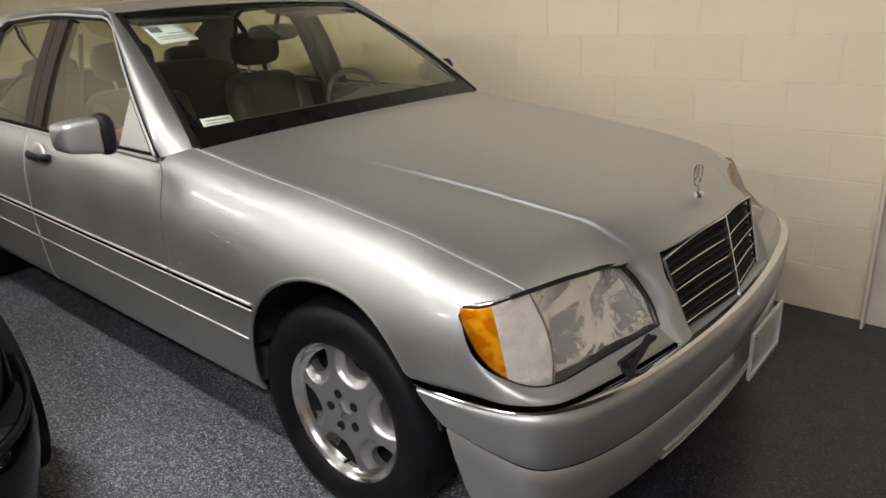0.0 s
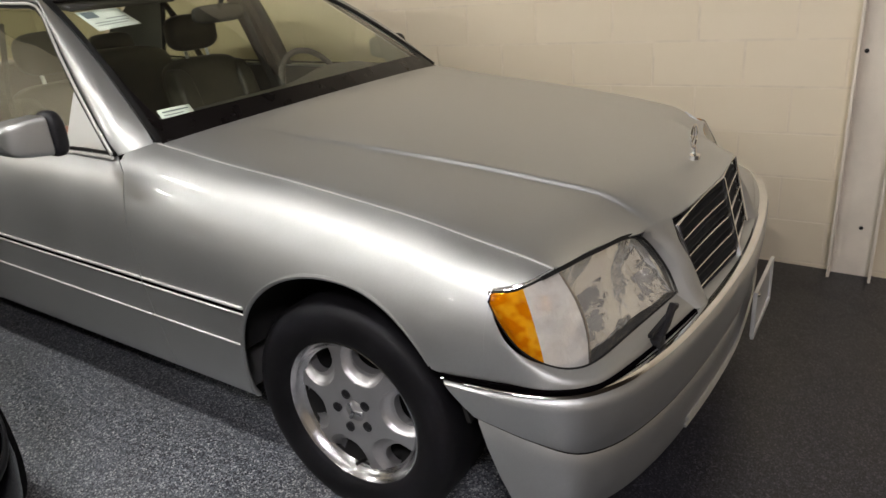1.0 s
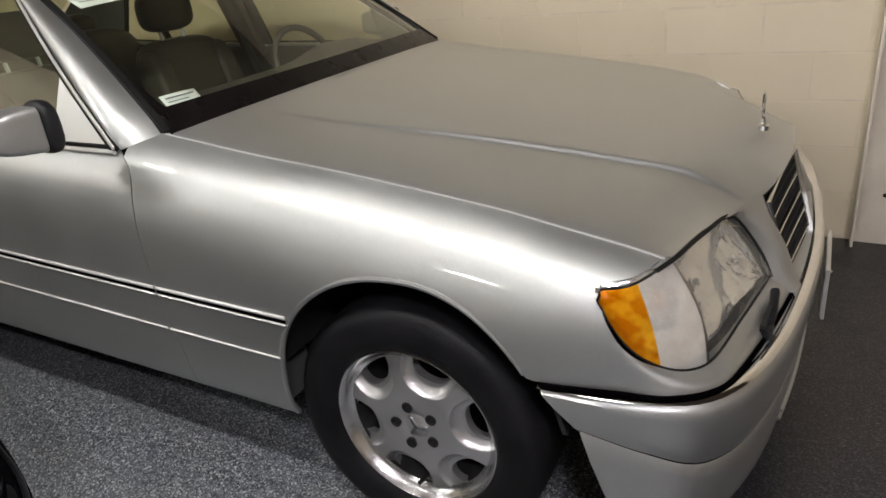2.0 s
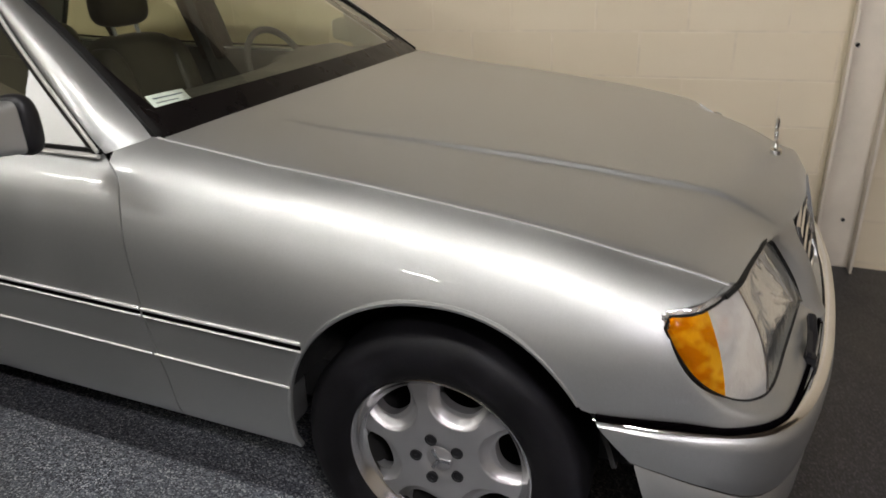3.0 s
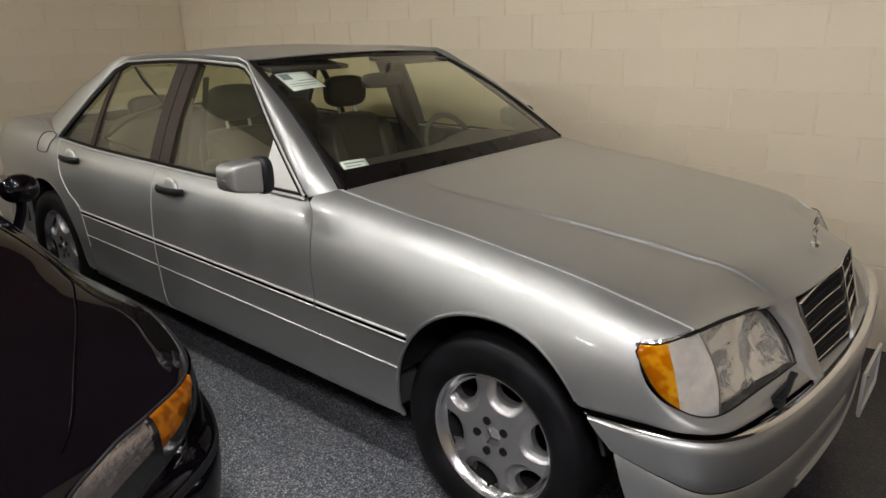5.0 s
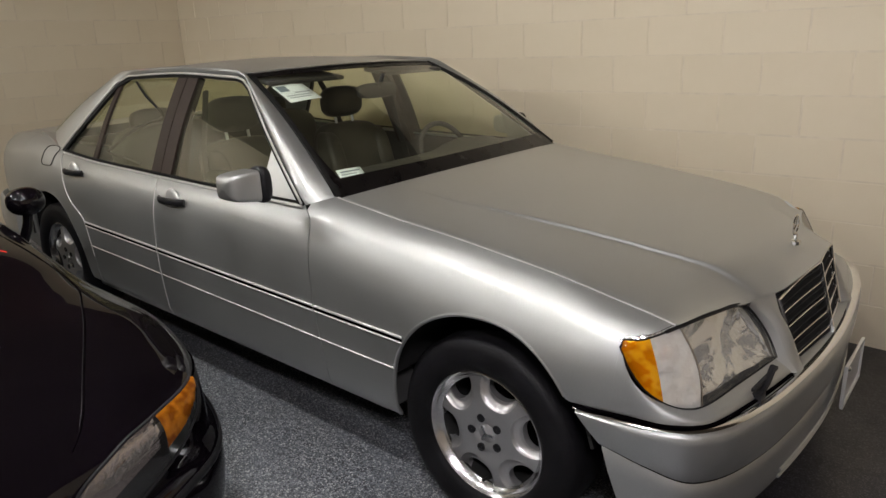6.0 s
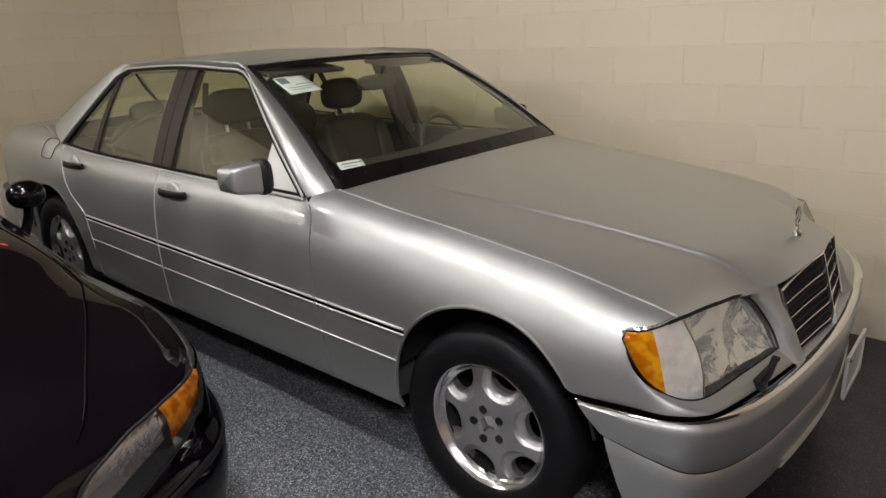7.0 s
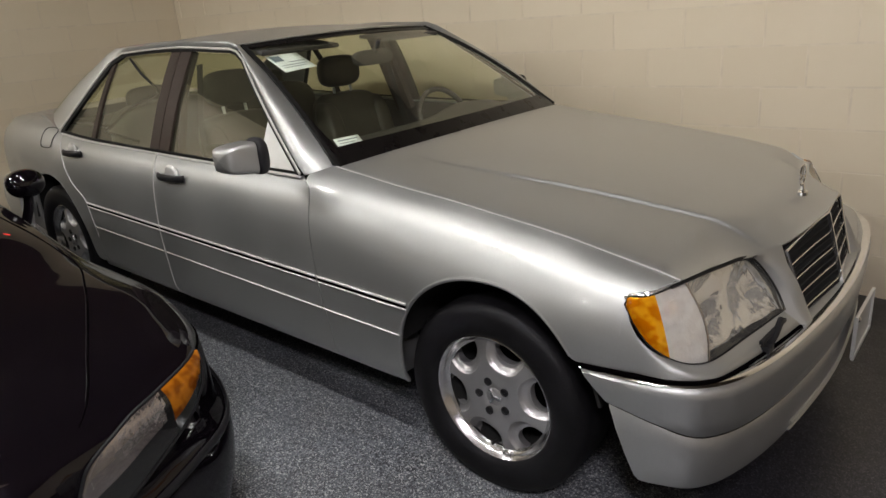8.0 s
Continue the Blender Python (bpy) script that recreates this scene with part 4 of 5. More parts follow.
def grille():
    w = lambda z: 0.345 - 0.055 * (0.77 - z) / 0.235
    zt = lambda y: 0.768 + 0.028 * (1 - (y / 0.345) ** 2)
    zb = 0.536
    g = part("grille", sheet([[grille_pt(v * w(z), z + (zt(v * 0.345) - 0.768) * (z - zb) / 0.23) - Vector((0.03, 0, 0)) for v in [-1 + j / 10 for j in range(21)]] for z in np.linspace(zb, 0.768, 8)]),
             DEEP, sedan, "chrome-edged radiator grille with dark slats", thick=0.004)
    rim = [grille_pt(v * 0.345, zt(v * 0.345)) for v in [-1 + j / 10 for j in range(21)]] + [grille_pt(w(z), z) for z in np.linspace(0.75, zb, 8)] \
        + [grille_pt(-v * w(zb), zb) for v in [-1 + j / 10 for j in range(21)]] + [grille_pt(-w(z), z) for z in np.linspace(zb + 0.02, 0.75, 8)]
    part("grille_frame", sweep(rim, 0.006, 0.014, (1, 0, 0), closed=True, sides=8), CHROME, g, "chrome surround")
    part("centre_bar", sweep([grille_pt(0, z) + Vector((0.004, 0, 0)) for z in np.linspace(zb, zt(0), 8)], 0.008, 0.012, (1, 0, 0)), CHROME, g)
    for k in range(1, 5):
        z = zb + (0.768 - zb) * k / 5
        part("slat_trim", sweep([grille_pt(v * w(z), z + 0.6 * (zt(v * 0.345) - 0.768) * k / 5) for v in [-1 + j / 10 for j in range(21)]], 0.007, 0.005, (0, 0, 1), sides=6), CHROME, g)
    for k in range(12):
        z = zb + 0.012 + (0.768 - zb - 0.02) * k / 11
        part("slat", sweep([grille_pt(v * w(z) * 0.98, z + 0.6 * (zt(v * 0.345) - 0.768) * k / 11) - Vector((0.014, 0, 0)) for v in [-1 + j / 10 for j in range(21)]], 0.022, 0.006, (0, 0, 1)), DEEP, g)
    # bonnet ornament
    s = part("hood_ornament", merge(sweep([(0.655, 0, hood_z(0.655, 0) + 0.0), (0.655, 0, hood_z(0.655, 0) + 0.012)], 0.04, 0.03, (1, 0, 0), sides=14),
                                    sweep([(0.655, 0, hood_z(0.655, 0)), (0.652, 0, hood_z(0.655, 0) + 0.035)], 0.012, 0.012, (1, 0, 0), sides=8)), CHROME, sedan, "upright chrome ring ornament on the bonnet")
    c = Vector((0.65, 0, hood_z(0.655, 0) + 0.066))
    ring = [c + Vector((0, 0.033 * math.cos(2 * math.pi * k / 32), 0.033 * math.sin(2 * math.pi * k / 32))) for k in range(32)]
    part("ring", sweep(ring, 0.006, 0.006, (1, 0, 0), closed=True, sides=8), CHROME, s)
    for k in range(3):
        a = math.pi / 2 + 2 * math.pi * k / 3
        part("spoke", sweep([c, c + Vector((0, 0.032 * math.cos(a), 0.032 * math.sin(a)))], 0.006, 0.005, (1, 0, 0), sides=6), CHROME, s)


BUMP = [(0.345, 0.945), (0.45, 0.942), (0.55, 0.928), (0.64, 0.895), (0.70, 0.835), (0.745, 0.74), (0.785, 0.58), (0.812, 0.38), (0.828, 0.18), (0.834, 0.0)]


groove_z = curve((0.34, 0.480), (0.405, 0.474), (0.55, 0.440), (0.68, 0.405), (0.86, 0.398))


def bumper_line(inset, z, n=97, cut=0.57):
    """A line round the bumper; it starts further forward where the wheel arch cuts it."""
    xs = 0.345 + (0.574 - cut) * 0.46
    near = [(x, y) for x, y in BUMP if x > xs + 0.012]
    ys = curve(*BUMP[:6])(xs)
    pts = [(xs, -ys, 0)] + [(x, -y, 0) for x, y in near] + [(x, y, 0) for x, y in near[-2::-1]] + [(xs, ys, 0)]
    L = thread(pts, n)
    out = []
    for i, p in enumerate(L):
        t = (L[min(i + 1, n - 1)] - L[max(i - 1, 0)]).normalized()
        nrm = Vector((-t.y, t.x, 0))
        if nrm.dot(p - Vector((-0.2, 0, 0))) < 0:
            nrm = -nrm
        zz = z(p.x) if callable(z) else z
        out.append(p - nrm * inset + Vector((0, 0, zz)))
    return out


def bumper():
    upper = [(0.115, 1.0), (0.028, 1.005), (0.010, 0.965), (0.001, 0.88), (0.0, 0.76), (0.002, 0.55), (0.007, 0.30), (0.015, 0.05)]
    lower = [(0.024, 1.0), (0.019, 0.965), (0.018, 0.72), (0.022, 0.42), (0.030, 0.14), (0.045, 0.03), (0.12, 0.0)]
    rows = []
    for ins, f in upper:
        rows.append(bumper_line(ins, lambda x, f=f: groove_z(x) + (0.566 - groove_z(x)) * f, cut=0.40 + 0.166 * f))
    for ins, f in lower:
        rows.append(bumper_line(ins, lambda x, f=f: 0.226 + (groove_z(x) - 0.226) * f, cut=0.215 + 0.18 * f))
    b = part("front_bumper", sheet(rows), SILVER, sedan, "silver wraparound front bumper with a chrome top strip", thick=0.006)
    part("bumper_chrome", sweep(bumper_line(0.019, 0.5655), 0.030, 0.010, (0, 0, 1), sides=10), CHROME, b, "bright strip along the bumper's top")
    part("bumper_seam", sweep(bumper_line(0.021, lambda x: groove_z(x) + 0.003, cut=0.40), 0.006, 0.004, (0, 0, 1)), RUBBER, b)
    for dz, ins in ((0.0, 0.030), (0.026, 0.025)):
        L = bumper_line(ins, 0.255 + dz)
        part("lower_strip", sweep(L[30:-24], 0.016, 0.010, (0, 0, 1), sides=8), SILVER, b)
    p = part("number_plate", box(0.848, 0.145, 0.372, 0.006, 0.29, 0.148, 0.003), ALLOY, b, "pale blank plate in a bright frame on the bumper")
    rim = [(0.853, y, z) for y, z in ((0.0, 0.30), (0.0, 0.445), (0.29, 0.445), (0.29, 0.30))]
    part("plate_frame", sweep(rim, 0.014, 0.010, (1, 0, 0), closed=True), ALLOY, p, "bright plate frame")
    part("plate_bolt", blob((0.856, 0.012, 0.44), 0.008, 0.009, 0.009), CHROME, p)


nose()
grille()
bumper()


def rounded_corner():
    """The nose's far corner is drawn back a little."""
    step = lambda v: v * v * (3 - 2 * v)
    for ob in sedan.children_recursive:
        if ob.name.split(".")[0] in ("hood", "front_fender", "wing_tip", "headlamp", "amber_lens", "turn_lens", "headlamp_lens", "lamp_seal", "side_bulb", "lamp_divider", "nose_panel", "edge_gap"):
            for v in ob.data.vertices:
                k = step(min(1, max(0, (v.co.x - 0.36) / 0.22))) * step(min(1, max(0, (v.co.y - 0.24) / 0.42))) * min(1, max(0, (v.co.z - 0.58) / 0.12))
                v.co.z -= 0.022 * k
                v.co.x -= 0.065 * k


rounded_corner()


# ---- wheels ----
def wheel(x, z, sg):
    """Alloy with six round-ended openings between broad spokes."""
    y = sg * 0.795
    o = Vector((x, y, z))
    flip = lambda prof: [(r, sg * a) for r, a in prof]
    tyre = part("wheel", lathe(flip([(0.215, -0.09), (0.235, -0.108), (0.28, -0.118), (0.318, -0.108), (0.333, -0.085), (0.335, 0.0), (0.333, 0.085), (0.320, 0.104), (0.300, 0.113), (0.27, 0.117), (0.240, 0.110), (0.222, 0.098), (0.216, 0.088)]), 72, o),
                TYRE, sedan, "black tyre on a six-hole silver alloy")
    rim = part("rim", lathe(flip([(0.2225, 0.082), (0.2225, 0.094), (0.217, 0.096), (0.211, 0.090), (0.205, 0.082), (0.200, 0.072), (0.194, 0.068), (0.190, 0.064)]), 72, o), POLISHED, tyre, "polished outer rim lip")
    part("barrel", lathe(flip([(0.205, 0.07), (0.196, 0.02), (0.185, -0.06), (0.18, -0.08), (0.05, -0.08)]), 48, o), DEEP, tyre)
    # face: polar sheet with six openings, each in a scooped hollow that runs out to the rim
    bm = bmesh.new()
    nr, na = 60, 360
    r0, r1 = 0.018, 0.203

    def hole(r, a, inner=0.046, wide=0.052, mid=0.180):
        k = ((a + math.pi / 6) % (math.pi / 3)) - math.pi / 6
        px, py = r * math.cos(k) - mid, r * math.sin(k)
        return abs(px / (0.022 if px > 0 else inner)) ** 2.3 + abs(py / wide) ** 2.3

    def face_pt(r, a):
        dish = 0.082 - 0.016 * max(0, (r - 0.10) / 0.10) ** 2 - 0.012 * math.exp(-(r / 0.040) ** 4)
        k = ((a - off + math.pi / 6) % (math.pi / 3)) - math.pi / 6
        px, py = r * math.cos(k) - 0.186, r * math.sin(k)
        h = abs(px / (0.2 if px > 0 else 0.084)) ** 2.2 + abs(py / 0.072) ** 2.2
        g = min(1, max(0, (1 - h) / 0.45))
        return o + Vector((r * math.cos(a), sg * (dish - 0.006 * min(1, max(0, (1 - h) / 0.10)) - 0.015 * g), r * math.sin(a)))

    P = [[(r0 + (r1 - r0) * i / nr, 2 * math.pi * j / na) for j in range(na)] for i in range(nr + 1)]
    vs, F = {}, []
    off = 0.24
    for i in range(nr):
        for j in range(na):
            q = [(i, j), (i, (j + 1) % na), (i + 1, (j + 1) % na), (i + 1, j)]
            if all(hole(*(P[a][b])) < 1.0 for a, b in q):
                continue
            F.append(q)
    for q in F:
        f = []
        for a, b in q:
            if (a, b) not in vs:
                r, t = P[a][b]
                hv = hole(r, t)
                if hv < 1.0:
                    # draw the rim of each opening on to its outline
                    k = round(t / (math.pi / 3)) * math.pi / 3
                    cxp, czp = 0.180 * math.cos(k), 0.180 * math.sin(k)
                    dx, dz = r * math.cos(t) - cxp, r * math.sin(t) - czp
                    g = min(1.6, max(hv, 1e-3) ** (-1 / 2.3))
                    r, t = math.hypot(cxp + dx * g, czp + dz * g), math.atan2(czp + dz * g, cxp + dx * g)
                vs[(a, b)] = bm.verts.new(face_pt(r, t + off))
            f.append(vs[(a, b)])
        bm.faces.new(f)
    edge = [e for e in bm.edges if len(e.link_faces) == 1]
    ext = bmesh.ops.extrude_edge_only(bm, edges=edge)
    bmesh.ops.translate(bm, vec=(0, -sg * 0.024, 0), verts=[g for g in ext["geom"] if isinstance(g, bmesh.types.BMVert)])
    part("alloy_face", bm, FACE, tyre, "silver alloy face with six scooped openings", sharp=50)
    for k in range(5):
        a = math.pi / 2 + 0.3 + 2 * math.pi * k / 5
        c = o + Vector((0.056 * math.cos(a), sg * 0.080, 0.056 * math.sin(a)))
        bolt = lathe(flip([(0.0145, -0.004), (0.0145, 0.0055), (0.0115, 0.0055), (0.0105, 0.003), (0.0005, 0.003)]), 12, c)
        part("wheel_bolt", bolt, DARK, tyre)
    cap = lathe(flip([(0.032, 0.062), (0.032, 0.075), (0.026, 0.079), (0.0005, 0.080)]), 28, o)
    part("hub_cap", cap, FACE, tyre)
    for k in range(3):
        a = math.pi / 2 + 0.5 + 2 * math.pi * k / 3
        part("cap_spoke", sweep([o + Vector((0, sg * 0.081, 0)), o + Vector((0.029 * math.cos(a), sg * 0.081, 0.029 * math.sin(a)))], 0.009, 0.006, (0, sg, 0)), POLISHED, tyre)
    a = -math.pi / 2 - 0.02
    part("valve", sweep([o + Vector((0.172 * math.cos(a), sg * 0.066, 0.172 * math.sin(a))), o + Vector((0.166 * math.cos(a), sg * 0.096, 0.166 * math.sin(a)))], 0.011, 0.011, (1, 0, 0), sides=8), RUBBER, tyre)


for sg in (-1, 1):
    wheel(0, HUB_Z, sg)
    wheel(REAR[0], REAR[1], sg)
    for cx, cz in ((0, HUB_Z), REAR):
        rows = [[(cx + (ARCH_A + 0.03) * math.cos(a), sg * y, cz + (ARCH_B + 0.02) * math.sin(a)) for y in (0.90, 0.8, 0.66, 0.5)] for a in [math.radians(14 + 152 * k / 24) for k in range(25)]]
        part("wheel_liner", sheet(rows), DEEP, sedan, thick=0.01)
        part("liner_back", box(cx, sg * 0.5, cz + 0.1, 0.8, 0.02, 0.6), DEEP, sedan)
part("underbody", box(-1.8, 0, 0.34, 4.5, 1.4, 0.14, 0.03), DEEP, sedan, "black underside")
for sg in (-1, 1):
    part("sill_panel", box(-1.56, sg * 0.80, 0.35, 2.25, 0.14, 0.14, 0.02, turn=Matrix.Rotation(SLOPE, 4, "Y")), SILVER, sedan)

# ---- the saloon's cabin ----
def seat(y, x, label):
    """A front seat: cushion, backrest, headrest and its two posts."""
    tilt = Matrix.Rotation(radians(-16), 4, "Y")
    part("seat_cushion", merge(box(x + 0.27, y, 0.56, 0.54, 0.50, 0.16, 0.05, 3), box(x + 0.27, y - 0.22, 0.60, 0.50, 0.09, 0.13, 0.04, 3), box(x + 0.27, y + 0.22, 0.60, 0.50, 0.09, 0.13, 0.04, 3)), LEATHER, sedan, label)
    b = part("seat_back", merge(blob((x - 0.06, y, 0.83), 0.085, 0.235, 0.275, 4.5, 32, 20), blob((x - 0.025, y - 0.19, 0.82), 0.075, 0.06, 0.25, 3.5), blob((x - 0.025, y + 0.19, 0.82), 0.075, 0.06, 0.25, 3.5)), LEATHER, sedan)
    for v in b.data.vertices:
        v.co.x -= 0.26 * (v.co.z - 0.62)
    h = part("headrest", blob((x - 0.20, y, 1.225), 0.055, 0.145, 0.088, 3.2, 32, 18), LEATHER, sedan, "padded headrest on two bright posts")
    for d in (-0.065, 0.065):
        # painted white for the glint of the chrome
        part("headrest_post", sweep([(x - 0.175, y + d, 1.05), (x - 0.195, y + d, 1.17)], 0.016, 0.016, (1, 0, 0), sides=10), PAPER, h)


def cabin():
    for y in (-0.37, 0.37):
        seat(y, -1.74, "grey leather front seat")
    part("rear_bench", merge(box(-2.30, 0, 0.60, 0.52, 1.36, 0.18, 0.05, 3), blob((-2.62, 0, 0.86), 0.11, 0.69, 0.30, 6.0, 40, 16)), LEATHER, sedan, "grey leather rear bench")
    for y in (-0.40, 0.40):
        part("headrest", blob((-2.70, y, 1.16), 0.05, 0.14, 0.075, 3.2), LEATHER, sedan)
    part("parcel_shelf", box(-3.0, 0, 1.045, 0.62, 1.30, 0.02, 0.006), CARPET, sedan)
    rows = []
    for a, z, w in ((-0.76, 1.012, 0.70), (-0.86, 1.03, 0.74), (-0.98, 1.035, 0.77), (-1.07, 1.02, 0.79), (-1.12, 0.96, 0.80), (-1.10, 0.84, 0.80), (-1.04, 0.70, 0.80), (-1.0, 0.56, 0.78)):
        rows.append([(a + 0.09 * (1 - v * v) * (1 if a > -1.0 else 0.25), w * v, z - 0.015 * v * v + (0.045 * math.exp(-((w * v - 0.37) / 0.17) ** 2) if -1.13 < a < -0.9 and z > 0.9 else 0)) for v in [-1 + 2 * j / 40 for j in range(41)]])
    part("dashboard", sheet(rows), DASH, sedan, "charcoal dashboard with a hooded instrument binnacle", thick=0.01)
    # steering wheel
    c, up = Vector((-1.17, 0.40, 0.945)), Vector((-0.40, 0, 0.92)).normalized()
    ring = [c + Vector((0, 1, 0)) * 0.192 * math.cos(2 * math.pi * k / 40) + up * 0.192 * math.sin(2 * math.pi * k / 40) for k in range(40)]
    w = part("steering_wheel", sweep(ring, 0.028, 0.028, (1, 0, 0.4), closed=True, sides=10), DASH, sedan, "dark leather steering wheel")
    part("wheel_boss", blob(c + Vector((0.02, 0, 0)), 0.035, 0.10, 0.08, 3.0), DASH, w)
    for a in (0, math.pi, -math.pi / 2):
        part("wheel_spoke", sweep([c, c + Vector((0, 1, 0)) * 0.19 * math.cos(a) + up * 0.19 * math.sin(a)], 0.02, 0.04, (1, 0, 0.4)), DASH, w)
    part("steering_column", sweep([c, c + Vector((0.2, 0, -0.08))], 0.09, 0.09, (0, 0, 1), sides=12), DASH, w)
    # interior mirror
    part("rear_view_mirror", merge(blob((-1.27, 0.0, 1.325), 0.02, 0.13, 0.036, 3.5), sweep([(-1.26, 0, 1.34), (-1.22, 0, 1.40)], 0.02, 0.02, (0, 1, 0), sides=8)), DASH, sedan)
    for y in (-0.36, 0.36):
        part("sun_visor", box(-1.42, y, 1.405, 0.16, 0.44, 0.02, 0.008, turn=Matrix.Rotation(radians(8), 4, "Y")), DASH, sedan)
    rows = [[(x, (0.585 + 0.02 * (1 - abs(v))) * v, 1.412 + 0.025 * math.sin(math.pi * (x + 2.66) / 1.24) + 0.030 * (1 - v * v)) for v in [-1 + 2 * j / 12 for j in range(13)]] for x in np.linspace(-2.66, -1.42, 10)]
    part("headliner", sheet(rows), plain("grey_cloth", (0.30, 0.29, 0.26), 0.9), sedan, thick=0.006)
    for sg in (-1, 1):
        rows = [[(x, sg * yy, zz) for yy, zz in ((0.80, 0.42), (0.80, 0.70), (0.78, 0.78), (0.80, 0.86), (0.835, top_z(x) - 0.01))] for x in np.linspace(-0.86, -2.75, 12)]
        part("door_trim", sheet(rows), DASH, sedan, thick=0.01)
        # pillar between the doors, inside
        part("inner_pillar", sweep([(-1.83, sg * 0.80, 0.95), (-1.86, sg * 0.70, 1.25), (-1.86, sg * 0.61, 1.42)], 0.12, 0.04, (0, 1, 0)), PILLAR, sedan)
        part("seat_belt", sweep([(-1.80, sg * 0.60, 1.36), (-1.78, sg * 0.66, 1.10), (-1.72, sg * 0.70, 0.80)], 0.046, 0.003, (0, 1, 0)), DASH, sedan)
    part("console", box(-1.50, 0, 0.55, 0.95, 0.20, 0.24, 0.04, 3), DASH, sedan)
    part("cabin_floor", box(-1.85, 0, 0.42, 2.1, 1.56, 0.03), CARPET, sedan)
    part("bulkhead", box(-0.90, 0, 0.66, 0.03, 1.56, 0.5), DASH, sedan)
    # cable hanging behind the rear side window
    part("hanging_cord", sweep(thread([(-2.32, -0.66, 1.40), (-2.17, -0.70, 1.337), (-2.01, -0.72, 1.263), (-2.03, -0.72, 1.236), (-2.17, -0.72, 1.202), (-2.37, -0.72, 1.141), (-2.57, -0.72, 1.06), (-2.62, -0.73, 1.034), (-2.40, -0.74, 1.017), (-2.22, -0.75, 1.003)], 60), 0.013, 0.013, (1, 0, 0), sides=8), RUBBER, sedan, "thin dark cord behind the rear window")
    part("dark_bag", blob((-1.50, -0.74, 0.995), 0.15, 0.03, 0.036, 2.5), DASH, sedan, "black bag on the door's inner ledge")
    part("red_cloth", blob((-1.28, -0.74, 0.992), 0.07, 0.03, 0.030, 2.5), RED, sedan, "dark red cloth on the door's inner ledge")


cabin()


def papers():
    def flat(corners, name, label, marks):
        q = [Vector(c) for c in corners]
        n = (q[1] - q[0]).cross(q[3] - q[0]).normalized()
        n = n if n.z > 0 else -n
        at = lambda u, v: (q[0].lerp(q[1], u)).lerp(q[3].lerp(q[2], u), v)
        bm = sheet([[at(i / 4, j / 4) + n * 0.002 * math.sin(3 * i / 4) for j in range(5)] for i in range(5)])
        ob = solo(name, bm, PAPER, label, "paper")
        ob.modifiers.new("thickness", "SOLIDIFY").thickness = 0.001
        for u0, u1, v0, v1 in marks:
            part("print_bar", sheet([[at(u, v) + n * 0.003 for v in (v0, v1)] for u in (u0, u1)]), INK, ob)
    # on the windscreen's inside, top corner
    P = lambda s, v: shield(s, v) - Vector((0.01, 0, 0.010))
    flat([P(0.872, -0.895), P(0.862, -0.665), P(0.690, -0.635), P(0.680, -0.865)], "windscreen_notice", "white printed sheet behind the windscreen's top corner",
         [(0.06, 0.36, 0.10, 0.42), (0.44, 0.92, 0.50, 0.54), (0.10, 0.90, 0.66, 0.69), (0.10, 0.80, 0.78, 0.81)])
    flat([P(0.155, -0.905), P(0.150, -0.765), P(0.092, -0.765), P(0.095, -0.905)], "dash_card", "small white card at the windscreen's foot",
         [(0.1, 0.9, 0.25, 0.35), (0.1, 0.7, 0.55, 0.62)])


papers()

# ---- the black coupe ----
BY = -2.31
coupe = thing("coupe_car", (-2.4, BY, floor_z(-2.4)), "glossy black coupe parked alongside the silver saloon", "car")
# the crest of its flank, from the nose to the tail: along, across, height
CREST = [(-0.290, 0.0, 0.680), (-0.298, 0.10, 0.678), (-0.302, 0.20, 0.668), (-0.340, 0.30, 0.666), (-0.368, 0.39, 0.662), (-0.402, 0.49, 0.668), (-0.432, 0.58, 0.682),
         (-0.470, 0.670, 0.698), (-0.54, 0.728, 0.708), (-0.66, 0.772, 0.728), (-0.85, 0.797, 0.762), (-1.08, 0.785, 0.787), (-1.24, 0.765, 0.812), (-1.55, 0.755, 0.872),
         (-2.0, 0.78, 0.915), (-2.6, 0.80, 0.935), (-3.6, 0.80, 0.95), (-4.2, 0.77, 0.95), (-4.5, 0.68, 0.94), (-4.66, 0.45, 0.93), (-4.70, 0.0, 0.93)]
FLANK = [(0.0, 0.0), (0.014, -0.003), (0.028, -0.012), (0.040, -0.028), (0.048, -0.055), (0.054, -0.11), (0.058, -0.165), (0.060, -0.20), (0.074, -0.215), (0.086, -0.25), (0.088, -0.31), (0.080, -0.38), (0.062, -0.46), (0.03, -0.53)]
spine_z = curve((-4.7, 0.93), (-4.2, 1.0), (-2.2, 0.97), (-1.6, 0.925), (-1.2, 0.868), (-0.75, 0.795), (-0.6, 0.768))
flank_out = curve(*[(-d, o) for o, d in FLANK])
crest_line = thread(CREST, 240)


def crest(u):
    """The crest at the share u of its length, and the way outwards there."""
    f = 239 * min(1, max(0, u))
    i = min(238, int(f))
    a, b = crest_line[max(0, i - 2)], crest_line[min(239, i + 3)]
    n = Vector((b.y - a.y, a.x - b.x, 0)).normalized()
    return crest_line[i].lerp(crest_line[i + 1], f - i), n


def flank(u, drop, proud=0.0):
    p, n = crest(u)
    return p + n * (flank_out(drop) + proud) - Vector((0, 0, drop))


def crest_share(across):
    """The share of the crest's length at which the nose is so far from the middle."""
    return next(i for i, p in enumerate(crest_line) if p.y >= across) / 239


